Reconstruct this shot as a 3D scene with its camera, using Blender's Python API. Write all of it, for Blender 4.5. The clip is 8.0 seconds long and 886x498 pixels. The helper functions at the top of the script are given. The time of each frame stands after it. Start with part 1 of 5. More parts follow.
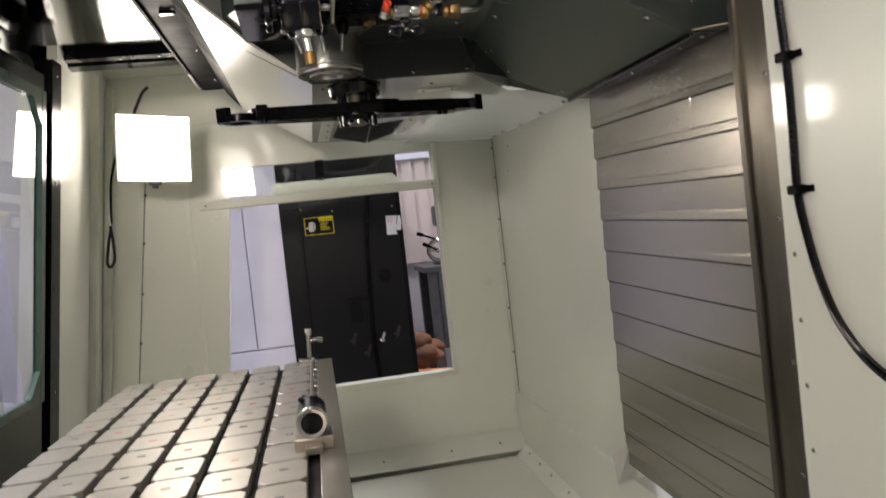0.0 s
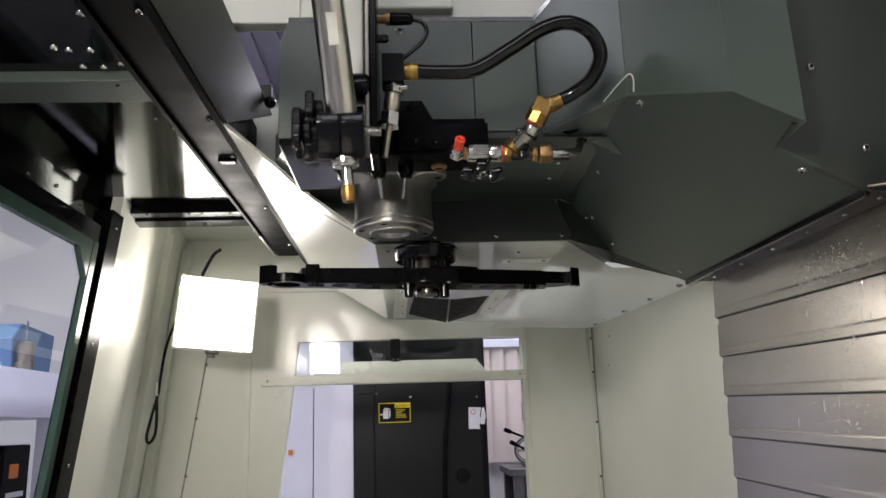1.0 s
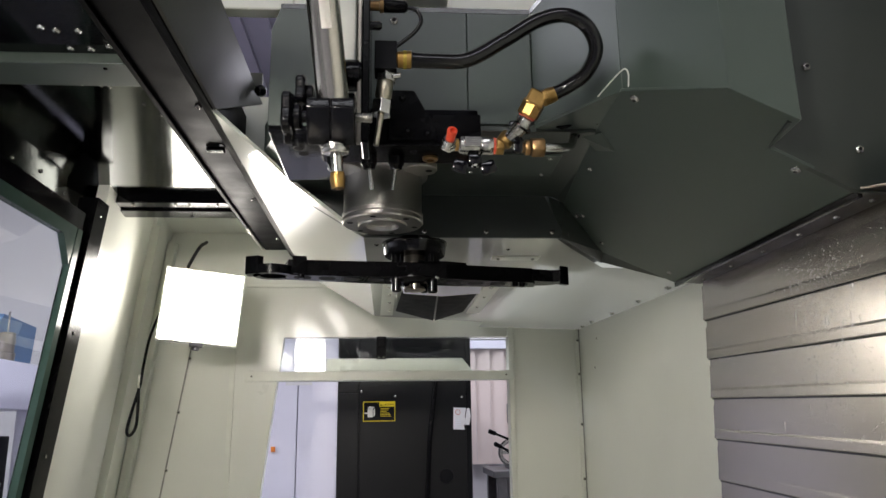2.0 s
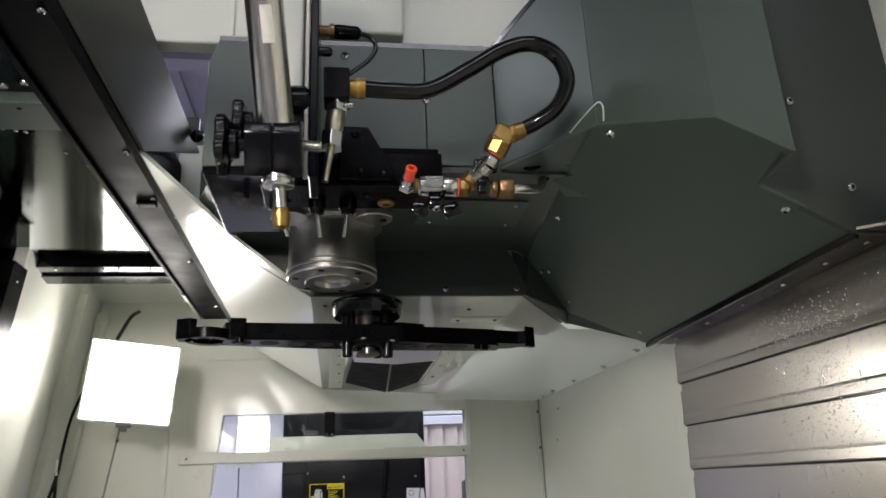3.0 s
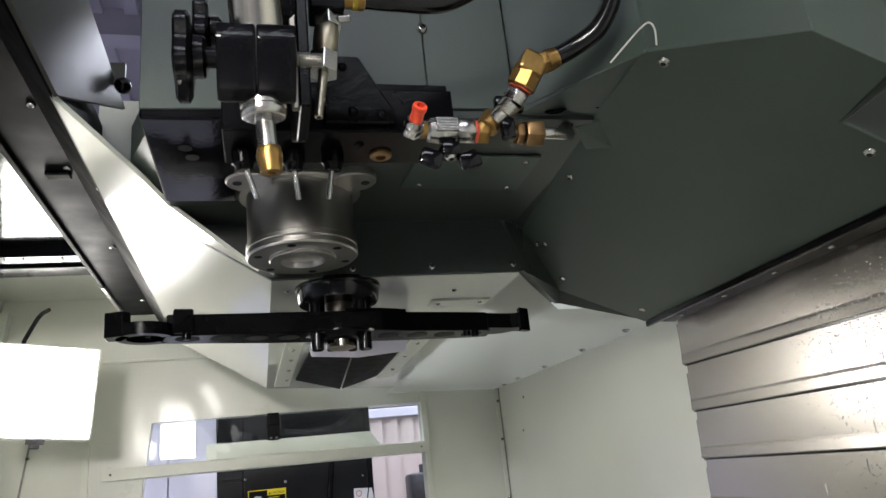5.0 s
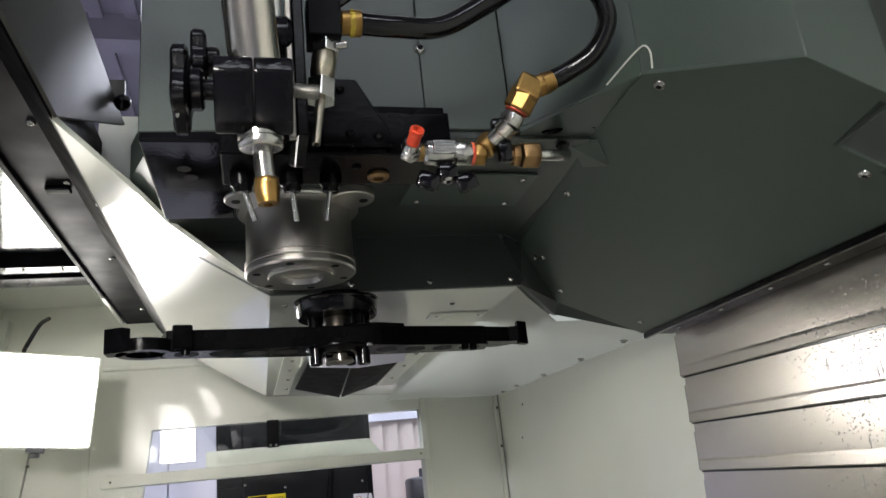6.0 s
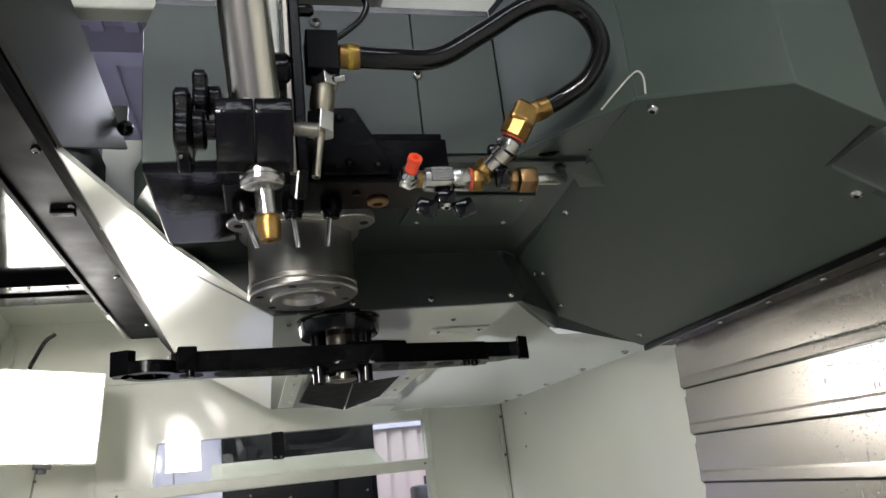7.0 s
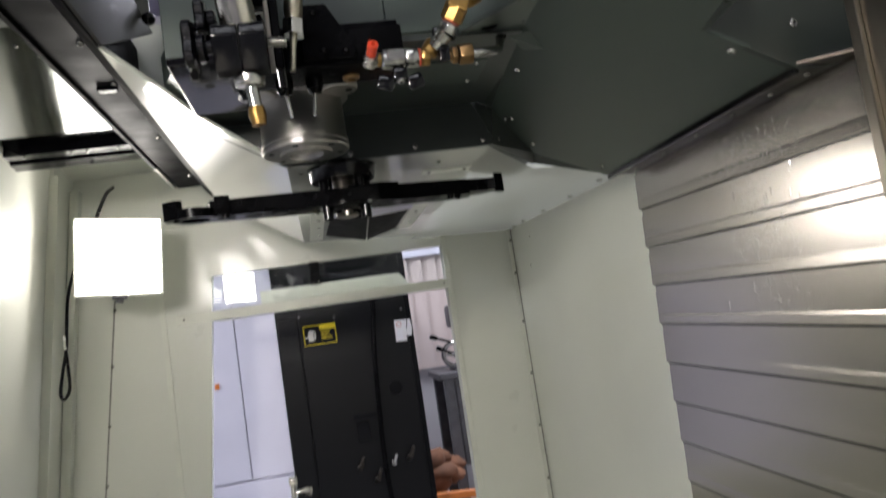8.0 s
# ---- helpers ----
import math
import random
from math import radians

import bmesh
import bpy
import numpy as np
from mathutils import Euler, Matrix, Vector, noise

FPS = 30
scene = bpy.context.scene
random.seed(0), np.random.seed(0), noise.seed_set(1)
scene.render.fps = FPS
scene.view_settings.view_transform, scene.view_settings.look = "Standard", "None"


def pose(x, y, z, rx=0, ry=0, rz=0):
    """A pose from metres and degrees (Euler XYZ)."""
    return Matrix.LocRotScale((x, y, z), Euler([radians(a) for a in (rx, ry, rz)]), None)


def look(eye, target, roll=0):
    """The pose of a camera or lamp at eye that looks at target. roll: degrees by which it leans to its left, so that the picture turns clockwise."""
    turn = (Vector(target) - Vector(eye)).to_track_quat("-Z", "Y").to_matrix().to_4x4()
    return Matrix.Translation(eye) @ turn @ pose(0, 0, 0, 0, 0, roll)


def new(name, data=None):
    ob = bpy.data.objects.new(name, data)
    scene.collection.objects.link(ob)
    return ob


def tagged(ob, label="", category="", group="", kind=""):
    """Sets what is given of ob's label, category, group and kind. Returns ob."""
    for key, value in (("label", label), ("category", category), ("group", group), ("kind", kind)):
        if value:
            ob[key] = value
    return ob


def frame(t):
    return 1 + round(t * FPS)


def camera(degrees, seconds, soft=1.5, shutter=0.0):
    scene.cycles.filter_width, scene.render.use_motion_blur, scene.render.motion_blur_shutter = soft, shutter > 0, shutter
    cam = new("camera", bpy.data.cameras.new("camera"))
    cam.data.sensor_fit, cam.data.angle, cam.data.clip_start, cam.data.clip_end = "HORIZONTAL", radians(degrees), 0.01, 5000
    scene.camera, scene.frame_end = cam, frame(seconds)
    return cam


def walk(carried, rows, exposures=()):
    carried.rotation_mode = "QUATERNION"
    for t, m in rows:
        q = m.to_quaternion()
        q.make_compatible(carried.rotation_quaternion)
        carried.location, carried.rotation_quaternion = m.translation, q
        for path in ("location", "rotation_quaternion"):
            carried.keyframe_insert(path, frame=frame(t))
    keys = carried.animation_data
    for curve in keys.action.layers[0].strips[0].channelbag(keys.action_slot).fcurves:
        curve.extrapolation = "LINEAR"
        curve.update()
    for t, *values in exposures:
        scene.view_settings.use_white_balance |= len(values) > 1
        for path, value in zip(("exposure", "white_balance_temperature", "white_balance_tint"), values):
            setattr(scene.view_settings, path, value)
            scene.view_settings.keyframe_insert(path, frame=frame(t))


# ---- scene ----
cam = camera(61.2, 8.0, shutter=0.2)
PATH = [
    (0, (0.5096, 0.1110, 1.3031), (0.8163, 1.9046, 1.2449), -6.3),
    (0.2, (0.5296, 0.1929, 1.3068), (0.7680, 1.9965, 1.3668), -5.1),
    (0.5, (0.5924, 0.3613, 1.3068), (0.7007, 2.1612, 1.5570), -2.6),
    (1, (0.6052, 0.4623, 1.3159), (0.7043, 2.2331, 1.7272), -1.9),
    (2.5, (0.6052, 0.5032, 1.3013), (0.7480, 2.2686, 1.7208), -0.1),
    (3, (0.6006, 0.6133, 1.3059), (0.8518, 2.3178, 1.8937), -2.5),
    (3.5, (0.5760, 0.7599, 1.3404), (0.9628, 2.4315, 1.9492), -4.2),
    (4, (0.5433, 0.8181, 1.3541), (0.9755, 2.4825, 1.9501), -4.7),
    (4.2, (0.5278, 0.8345, 1.3495), (0.9737, 2.5016, 1.9283), -5.8),
    (5.3, (0.5260, 0.8390, 1.3577), (0.9691, 2.5180, 1.8967), -6.3),
    (5.5, (0.5251, 0.8354, 1.3695), (0.9682, 2.5162, 1.9022), -6.5),
    (6, (0.5296, 0.8263, 1.3723), (0.9719, 2.5016, 1.9222), -6.1),
    (6.5, (0.5323, 0.8181, 1.3805), (0.9737, 2.4907, 1.9395), -6.3),
    (7, (0.5305, 0.8054, 1.3894), (0.9673, 2.4798, 1.9486), -6.8),
    (7.5, (0.5551, 0.7253, 1.4031), (0.9628, 2.4179, 1.9277), -7.3),
    (8, (0.5824, 0.5342, 1.3432), (0.8863, 2.3196, 1.5179), -8.6),
]
walk(cam, [(t, look(eye, target, roll)) for t, eye, target, roll in PATH],
     exposures=[(0, 0.05, 7100, 14), (1, 0.28, 6650, 14), (2.5, 0.29, 6650, 12), (3, 0.22, 6500, 12), (3.5, 0.54, 6450, 11), (4, 0.70, 6450, 11), (5.5, 0.32, 6400, 11), (6.3, 0.42, 6450, 11), (7.5, 0.48, 6450, 11), (8, 0.25, 6550, 12)])

# ---- world and light ----
world = bpy.data.worlds.new("workshop_air")
scene.world = world
world.use_nodes = True
world.node_tree.nodes["Background"].inputs[0].default_value = (0.80, 0.84, 1.0, 1)
world.node_tree.nodes["Background"].inputs[1].default_value = 0.018


def area_lamp(name, m, sx, sy, watts, colour=(1, 1, 1)):
    data = bpy.data.lights.new(name, "AREA")
    data.shape, data.size, data.size_y, data.energy, data.color = "RECTANGLE", sx, sy, watts, colour
    ob = new(name, data)
    ob.matrix_world = m
    return ob


# added front fill from behind the machine's operator side, no source is seen there
area_lamp("front_fill_light", look((-0.25, -4.9, 2.5), (0.7, 1.6, 1.7)), 1.5, 1.3, 7, (1.0, 0.98, 0.94))
# unseen area lamps, added high above the machine for the workshop's general light
area_lamp("workshop_fill", pose(2.2, 5.2, 4.1), 0.6, 3.0, 190, (0.86, 0.90, 1.0))
area_lamp("workshop_fill", pose(-2.6, 3.0, 4.1), 0.6, 3.0, 190, (0.86, 0.90, 1.0))
area_lamp("workshop_fill", pose(0.4, -1.6, 4.1), 3.0, 0.6, 48, (0.90, 0.94, 1.0))


# ---- materials ----
def mat(name, base, rough=0.4, metal=0.0, var=0.12, scale=18.0, bump=0.05, fine=260.0, rvar=0.12, coat=0.0, stretch=None, spec=0.5, coat_rough=0.12):
    """Paint or metal with cloudy stains, fine grain and small relief."""
    m = bpy.data.materials.new(name)
    m.use_nodes = True
    nt = m.node_tree
    p = nt.nodes["Principled BSDF"]
    p.inputs["Metallic"].default_value = metal
    p.inputs["Coat Weight"].default_value = coat
    p.inputs["Coat Roughness"].default_value = coat_rough
    p.inputs["Specular IOR Level"].default_value = spec
    tc = nt.nodes.new("ShaderNodeTexCoord")
    mp = nt.nodes.new("ShaderNodeMapping")
    if stretch:
        mp.inputs["Scale"].default_value = stretch
    nt.links.new(tc.outputs["Object"], mp.inputs["Vector"])
    n1 = nt.nodes.new("ShaderNodeTexNoise")
    n1.inputs["Scale"].default_value, n1.inputs["Detail"].default_value = scale, 5
    n2 = nt.nodes.new("ShaderNodeTexNoise")
    n2.inputs["Scale"].default_value, n2.inputs["Detail"].default_value = fine, 3
    for n in (n1, n2):
        nt.links.new(mp.outputs["Vector"], n.inputs["Vector"])
    ramp = nt.nodes.new("ShaderNodeMapRange")
    ramp.inputs["From Min"].default_value, ramp.inputs["From Max"].default_value = 0.3, 0.7
    ramp.inputs["To Min"].default_value, ramp.inputs["To Max"].default_value = 1 - var, 1 + var
    nt.links.new(n1.outputs["Fac"], ramp.inputs["Value"])
    mul = nt.nodes.new("ShaderNodeVectorMath")
    mul.operation = "SCALE"
    mul.inputs[0].default_value = base
    nt.links.new(ramp.outputs["Result"], mul.inputs["Scale"])
    nt.links.new(mul.outputs["Vector"], p.inputs["Base Color"])
    rr = nt.nodes.new("ShaderNodeMapRange")
    rr.inputs["From Min"].default_value, rr.inputs["From Max"].default_value = 0.3, 0.7
    rr.inputs["To Min"].default_value, rr.inputs["To Max"].default_value = max(0.02, rough * (1 - rvar)), rough * (1 + rvar)
    nt.links.new(n1.outputs["Fac"], rr.inputs["Value"])
    nt.links.new(rr.outputs["Result"], p.inputs["Roughness"])
    if bump:
        b = nt.nodes.new("ShaderNodeBump")
        b.inputs["Strength"].default_value, b.inputs["Distance"].default_value = bump, 0.002
        nt.links.new(n2.outputs["Fac"], b.inputs["Height"])
        nt.links.new(b.outputs["Normal"], p.inputs["Normal"])
    return m


def glow(name, colour, strength):
    m = bpy.data.materials.new(name)
    m.use_nodes = True
    p = m.node_tree.nodes["Principled BSDF"]
    p.inputs["Base Color"].default_value = (0.9, 0.9, 0.9, 1)
    p.inputs["Emission Color"].default_value = (*colour, 1)
    p.inputs["Emission Strength"].default_value = strength
    return m


def glass_mat(name, tint, rough=0.0):
    m = bpy.data.materials.new(name)
    m.use_nodes = True
    p = m.node_tree.nodes["Principled BSDF"]
    p.inputs["Base Color"].default_value = (*tint, 1)
    p.inputs["Transmission Weight"].default_value = 1.0
    p.inputs["Roughness"].default_value = rough
    p.inputs["IOR"].default_value = 1.45
    return m


WHITE = mat("white_enamel", (0.68, 0.69, 0.62), 0.30, 0, 0.03, 3, 0.05, 320, 0.08)
WHITE_GLOSS = mat("glossy_white_enamel", (0.70, 0.71, 0.635), 0.30, 0, 0.03, 3, 0.03, 120, 0.12, coat=0.8, coat_rough=0.045)
WHITE_SIDE = mat("satin_white_enamel", (0.70, 0.71, 0.635), 0.32, 0, 0.03, 3, 0.03, 120, 0.12, coat=0.6, coat_rough=0.09)
SHEET = mat("scuffed_white_enamel", (0.69, 0.70, 0.63), 0.30, 0, 0.02, 3, 0.015, 90, 0.03, coat=1.0, coat_rough=0.035)
SHEET.node_tree.nodes["Principled BSDF"].inputs["Coat IOR"].default_value = 1.7
TRIM = mat("white_trim_enamel", (0.69, 0.70, 0.62), 0.35, 0, 0.06, 9, 0.05)
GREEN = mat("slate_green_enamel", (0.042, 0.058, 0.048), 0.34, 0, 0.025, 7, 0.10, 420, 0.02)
# Darker copy of the slate green: the head's shade is put into this colour.
GREEN_SHADED = mat("shaded_slate_enamel", (0.021, 0.027, 0.023), 0.36, 0, 0.03, 8, 0.12, 420, 0.02)
BLACK_GLOSS = mat("glossy_black_paint", (0.003, 0.003, 0.004), 0.10, 0, 0.2, 14, 0.05, 150, 0.3, spec=0.32)
BLACK = mat("black_oxide", (0.0025, 0.0025, 0.003), 0.22, 0, 0.2, 20, 0.12, 260, 0.15, spec=0.10)
BLACK_MATT = mat("matt_black_paint", (0.006, 0.006, 0.007), 0.5, 0, 0.1, 12, 0.08, spec=0.08)
CAST_BLACK = mat("black_lacquered_casting", (0.003, 0.003, 0.004), 0.16, 0, 0.3, 40, 0.30, 170, 0.3, spec=0.24)
RUBBER = mat("black_rubber", (0.003, 0.003, 0.003), 0.15, 0, 0.2, 30, 0.05, 500, spec=0.42)
STEEL = mat("ground_steel", (0.52, 0.50, 0.47), 0.29, 1.0, 0.03, 30, 0.02, 500, 0.05)
TUBE = mat("stainless_tube", (0.56, 0.53, 0.47), 0.22, 1.0, 0.02, 60, 0.02, 900, 0.04)
ZINC = mat("zinc_plated_steel", (0.52, 0.51, 0.48), 0.23, 1.0, 0.10, 60, 0.10, 500)
BRASS = mat("brass", (0.33, 0.20, 0.065), 0.34, 1.0, 0.2, 90, 0.10, 500)
NICKEL = mat("yellowed_nickel", (0.46, 0.42, 0.32), 0.34, 1.0, 0.12, 60, 0.06, 600)
BRONZE = mat("dull_bronze", (0.30, 0.185, 0.085), 0.38, 1.0, 0.2, 60, 0.10, 500)
WAY = mat("brushed_way_steel", (0.44, 0.41, 0.375), 0.26, 1.0, 0.012, 26, 0.03, 160, 0.015, stretch=(1, 0.25, 1))
GUIDE = mat("worn_guide_steel", (0.30, 0.27, 0.23), 0.36, 1.0, 0.2, 14, 0.12, 200, 0.25, stretch=(1, 1, 0.15))
ROOF = mat("polished_roof_steel", (0.058, 0.065, 0.060), 0.09, 1.0, 0.12, 6, 0.06, 120, 0.35)
PAD = mat("machined_pad_steel", (0.38, 0.36, 0.32), 0.36, 0.75, 0.14, 22, 0.05, 400, 0.2)
TABLE = mat("table_iron", (0.30, 0.28, 0.25), 0.38, 0.9, 0.15, 16, 0.06, 300, 0.2)
# Near-black colour that puts the shade into holes, sockets and slots.
DARK_HOLE = mat("dark_hole", (0.006, 0.006, 0.006), 0.7, 0, 0.1, 20, 0)
RED = mat("red_plastic", (0.75, 0.075, 0.03), 0.38, 0, 0.05, 40, 0.03)
RED_PASTE = mat("red_thread_sealant", (0.50, 0.07, 0.03), 0.5, 0, 0.2, 60, 0.2)
LABEL = mat("silver_label", (0.60, 0.58, 0.53), 0.45, 0.2, 0.06, 60, 0.02)
YELLOW = mat("yellow_print", (0.78, 0.60, 0.01), 0.45, 0, 0.05, 40, 0)
YELLOW_PAINT = mat("yellow_marking_paint", (0.38, 0.27, 0.02), 0.5, 0, 0.4, 120, 0.1)
PAPER = mat("white_sticker", (0.74, 0.72, 0.74), 0.5, 0, 0.04, 40, 0)
LILAC = mat("pale_lilac_enamel", (0.80, 0.78, 0.90), 0.4, 0, 0.04, 3, 0.03)
CABINET = mat("black_cabinet_enamel", (0.004, 0.004, 0.005), 0.42, 0, 0.2, 5, 0.15, 300, spec=0.2)
BLIND = mat("pale_pink_blind", (0.78, 0.66, 0.62), 0.7, 0, 0.05, 4, 0.05)
PLASTER = mat("workshop_plaster", (0.60, 0.58, 0.60), 0.8, 0, 0.06, 2, 0.1)
ROOF_SHEET = mat("lilac_grey_roof_sheet", (0.20, 0.19, 0.24), 0.5, 0, 0.1, 3, 0.1)
FLOOR = mat("workshop_floor", (0.34, 0.34, 0.37), 0.45, 0, 0.15, 2, 0.1)
WOOD = mat("pallet_wood", (0.36, 0.20, 0.11), 0.7, 0, 0.25, 12, 0.3, 90)
RAG = mat("brown_rag_cloth", (0.17, 0.075, 0.04), 0.85, 0, 0.3, 14, 0.4, 120)
ORANGE = mat("orange_paint", (0.75, 0.22, 0.03), 0.4, 0, 0.08, 12, 0.05)
BLUE = mat("blue_plastic", (0.08, 0.16, 0.30), 0.4, 0, 0.08, 12, 0.05)
GREY_IRON = mat("grey_cast_iron", (0.12, 0.12, 0.13), 0.45, 0.4, 0.2, 20, 0.2)
OLIVE = mat("olive_grey_enamel", (0.052, 0.054, 0.045), 0.42, 0, 0.08, 6, 0.08)
DROP = mat("coolant_drop", (0.75, 0.74, 0.71), 0.09, 0.45, 0.05, 60, 0.0)
STRIP = mat("dark_worn_strip_steel", (0.17, 0.155, 0.13), 0.34, 1.0, 0.25, 10, 0.12, 200, 0.25, stretch=(1, 1, 0.15))
JOINT_GREY = mat("grey_joint_line", (0.26, 0.26, 0.23), 0.5, 0, 0.3, 40, 0.1)
BEAM = mat("satin_black_beam", (0.003, 0.003, 0.0035), 0.5, 0, 0.2, 12, 0.06, 300, 0.2, spec=0.03)
FLAP = mat("black_flap_rubber", (0.003, 0.003, 0.003), 0.6, 0, 0.2, 30, 0.1, 300, 0.1, spec=0.15)
DARK_STEEL = mat("dark_stained_steel", (0.075, 0.066, 0.056), 0.38, 1.0, 0.3, 18, 0.1, 240, 0.2)
GLASS = glass_mat("window_glass", (0.93, 0.97, 0.95))
GLASS_EDGE = mat("green_glass_edge", (0.045, 0.085, 0.070), 0.15, 0, 0.1, 20, 0.0)
LAMP_FACE = glow("lamp_diffuser", (1.0, 0.965, 0.90), 120.0)
# The far lamp's glow is set lower to spare the walls beside it.
LAMP_FACE_FAR = glow("far_lamp_diffuser", (1.0, 0.965, 0.90), 23.0)
FILL_FACE = glow("fill_lamp_diffuser", (1.0, 0.965, 0.90), 36.0)


# ---- mesh helpers ----
def finish(name, bm, material, parent=None, label="", smooth=False):
    bmesh.ops.recalc_face_normals(bm, faces=bm.faces)
    me = bpy.data.meshes.new(name)
    bm.to_mesh(me)
    bm.free()
    me.materials.append(material)
    if smooth:
        me.polygons.foreach_set("use_smooth", [True] * len(me.polygons))
        me.set_sharp_from_angle(angle=radians(38))
    ob = new(name, me)
    if parent:
        attach(ob, parent)
    if label:
        ob["label"] = label
    return ob


def attach(ob, parent):
    """Makes ob a part of parent and leaves it where it is."""
    ob.parent = parent
    if parent.type == "EMPTY":
        ob.matrix_parent_inverse = Matrix.Translation(parent.location).inverted()


def part(name, bm, material, parent, label="", smooth=False):
    return finish(name, bm, material, parent, label, smooth)


def thing(name, label, category, group="", at=(0, 0, 0)):
    ob = new(name)
    ob.location = at
    ob.empty_display_size = 0.05
    return tagged(ob, label, category, group)


def bevelled(bm, width, segments=2):
    if width:
        bmesh.ops.bevel(bm, geom=list(bm.edges), offset=width, segments=segments, affect="EDGES", profile=0.5)
    return bm


def box(x0, x1, y0, y1, z0, z1, bev=0.0, segments=2):
    bm = bmesh.new()
    bmesh.ops.create_cube(bm, size=1, matrix=Matrix.Translation(((x0 + x1) / 2, (y0 + y1) / 2, (z0 + z1) / 2)) @ Matrix.Diagonal((x1 - x0, y1 - y0, z1 - z0, 1)))
    return bevelled(bm, bev, segments)


def join(*bms):
    out = bms[0]
    for b in bms[1:]:
        me = bpy.data.meshes.new("tmp")
        b.to_mesh(me)
        b.free()
        out.from_mesh(me)
        bpy.data.meshes.remove(me)
    return out


def moved(bm, m):
    bmesh.ops.transform(bm, matrix=m, verts=bm.verts)
    return bm


def prism(points, by, bev=0.0):
    """A plate: the polygon of points, thickened by the vector by."""
    bm = bmesh.new()
    a = [bm.verts.new(p) for p in points]
    b = [bm.verts.new(Vector(p) + Vector(by)) for p in points]
    bm.faces.new(a)
    bm.faces.new(b[::-1])
    for i in range(len(a)):
        j = (i + 1) % len(a)
        bm.faces.new((a[i], b[i], b[j], a[j]))
    bmesh.ops.recalc_face_normals(bm, faces=bm.faces)
    return bevelled(bm, bev, 1)


def axis_to(a, b):
    d = Vector(b) - Vector(a)
    return Matrix.Translation(a) @ d.to_track_quat("Z", "Y").to_matrix().to_4x4(), d.length


def lathe(profile, a, b, segs=32, cap=True):
    """Turned piece: profile rows of (distance along from a, radius); b fixes the direction."""
    m, _ = axis_to(a, b)
    bm = bmesh.new()
    rings = []
    for d, r in profile:
        rings.append([bm.verts.new(m @ Vector((r * math.cos(2 * math.pi * i / segs), r * math.sin(2 * math.pi * i / segs), d))) for i in range(segs)])
    for p, q in zip(rings, rings[1:]):
        for i in range(segs):
            j = (i + 1) % segs
            bm.faces.new((p[i], p[j], q[j], q[i]))
    if cap:
        bm.faces.new(rings[0][::-1])
        bm.faces.new(rings[-1])
    return bm


def rod(a, b, r, segs=20, bev=0.0):
    length = (Vector(b) - Vector(a)).length
    e = min(bev, r * 0.6, length / 3)
    prof = [(0, r - e), (e, r), (length - e, r), (length, r - e)] if e else [(0, r), (length, r)]
    return lathe(prof, a, b, segs)


def spline(points, steps=10):
    """Smooth line through points (Catmull-Rom)."""
    p = [Vector(q) for q in points]
    p = [2 * p[0] - p[1], *p, 2 * p[-1] - p[-2]]
    out = []
    for i in range(1, len(p) - 2):
        for s in range(steps):
            t = s / steps
            out.append(0.5 * (2 * p[i] + (p[i + 1] - p[i - 1]) * t + (2 * p[i - 1] - 5 * p[i] + 4 * p[i + 1] - p[i + 2]) * t * t + (3 * p[i] - p[i - 1] - 3 * p[i + 1] + p[i + 2]) * t ** 3))
    out.append(p[-2])
    return out


def tube(points, r, segs=14, steps=10, radii=None):
    line = spline(points, steps)
    bm = bmesh.new()
    up = Vector((0.13, 0.21, 0.97))
    rings = []
    for i, c in enumerate(line):
        d = (line[min(i + 1, len(line) - 1)] - line[max(i - 1, 0)]).normalized()
        u = d.cross(up).normalized() if i == 0 else (u - d * u.dot(d)).normalized()
        v = d.cross(u)
        rr = radii(i) if radii else r
        rings.append([bm.verts.new(c + rr * (math.cos(2 * math.pi * k / segs) * u + math.sin(2 * math.pi * k / segs) * v)) for k in range(segs)])
    for p, q in zip(rings, rings[1:]):
        for k in range(segs):
            j = (k + 1) % segs
            bm.faces.new((p[k], p[j], q[j], q[k]))
    bm.faces.new(rings[0][::-1])
    bm.faces.new(rings[-1])
    return bm


def hexnut(a, b, across, bev=0.001):
    """A hexagonal nut from a to b, of that width across corners."""
    m, length = axis_to(a, b)
    bm = bmesh.new()
    bmesh.ops.create_cone(bm, cap_ends=True, segments=6, radius1=across / 2, radius2=across / 2, depth=length, matrix=m @ Matrix.Translation((0, 0, length / 2)))
    return bevelled(bm, bev, 1)


SCREW_MESH = {}


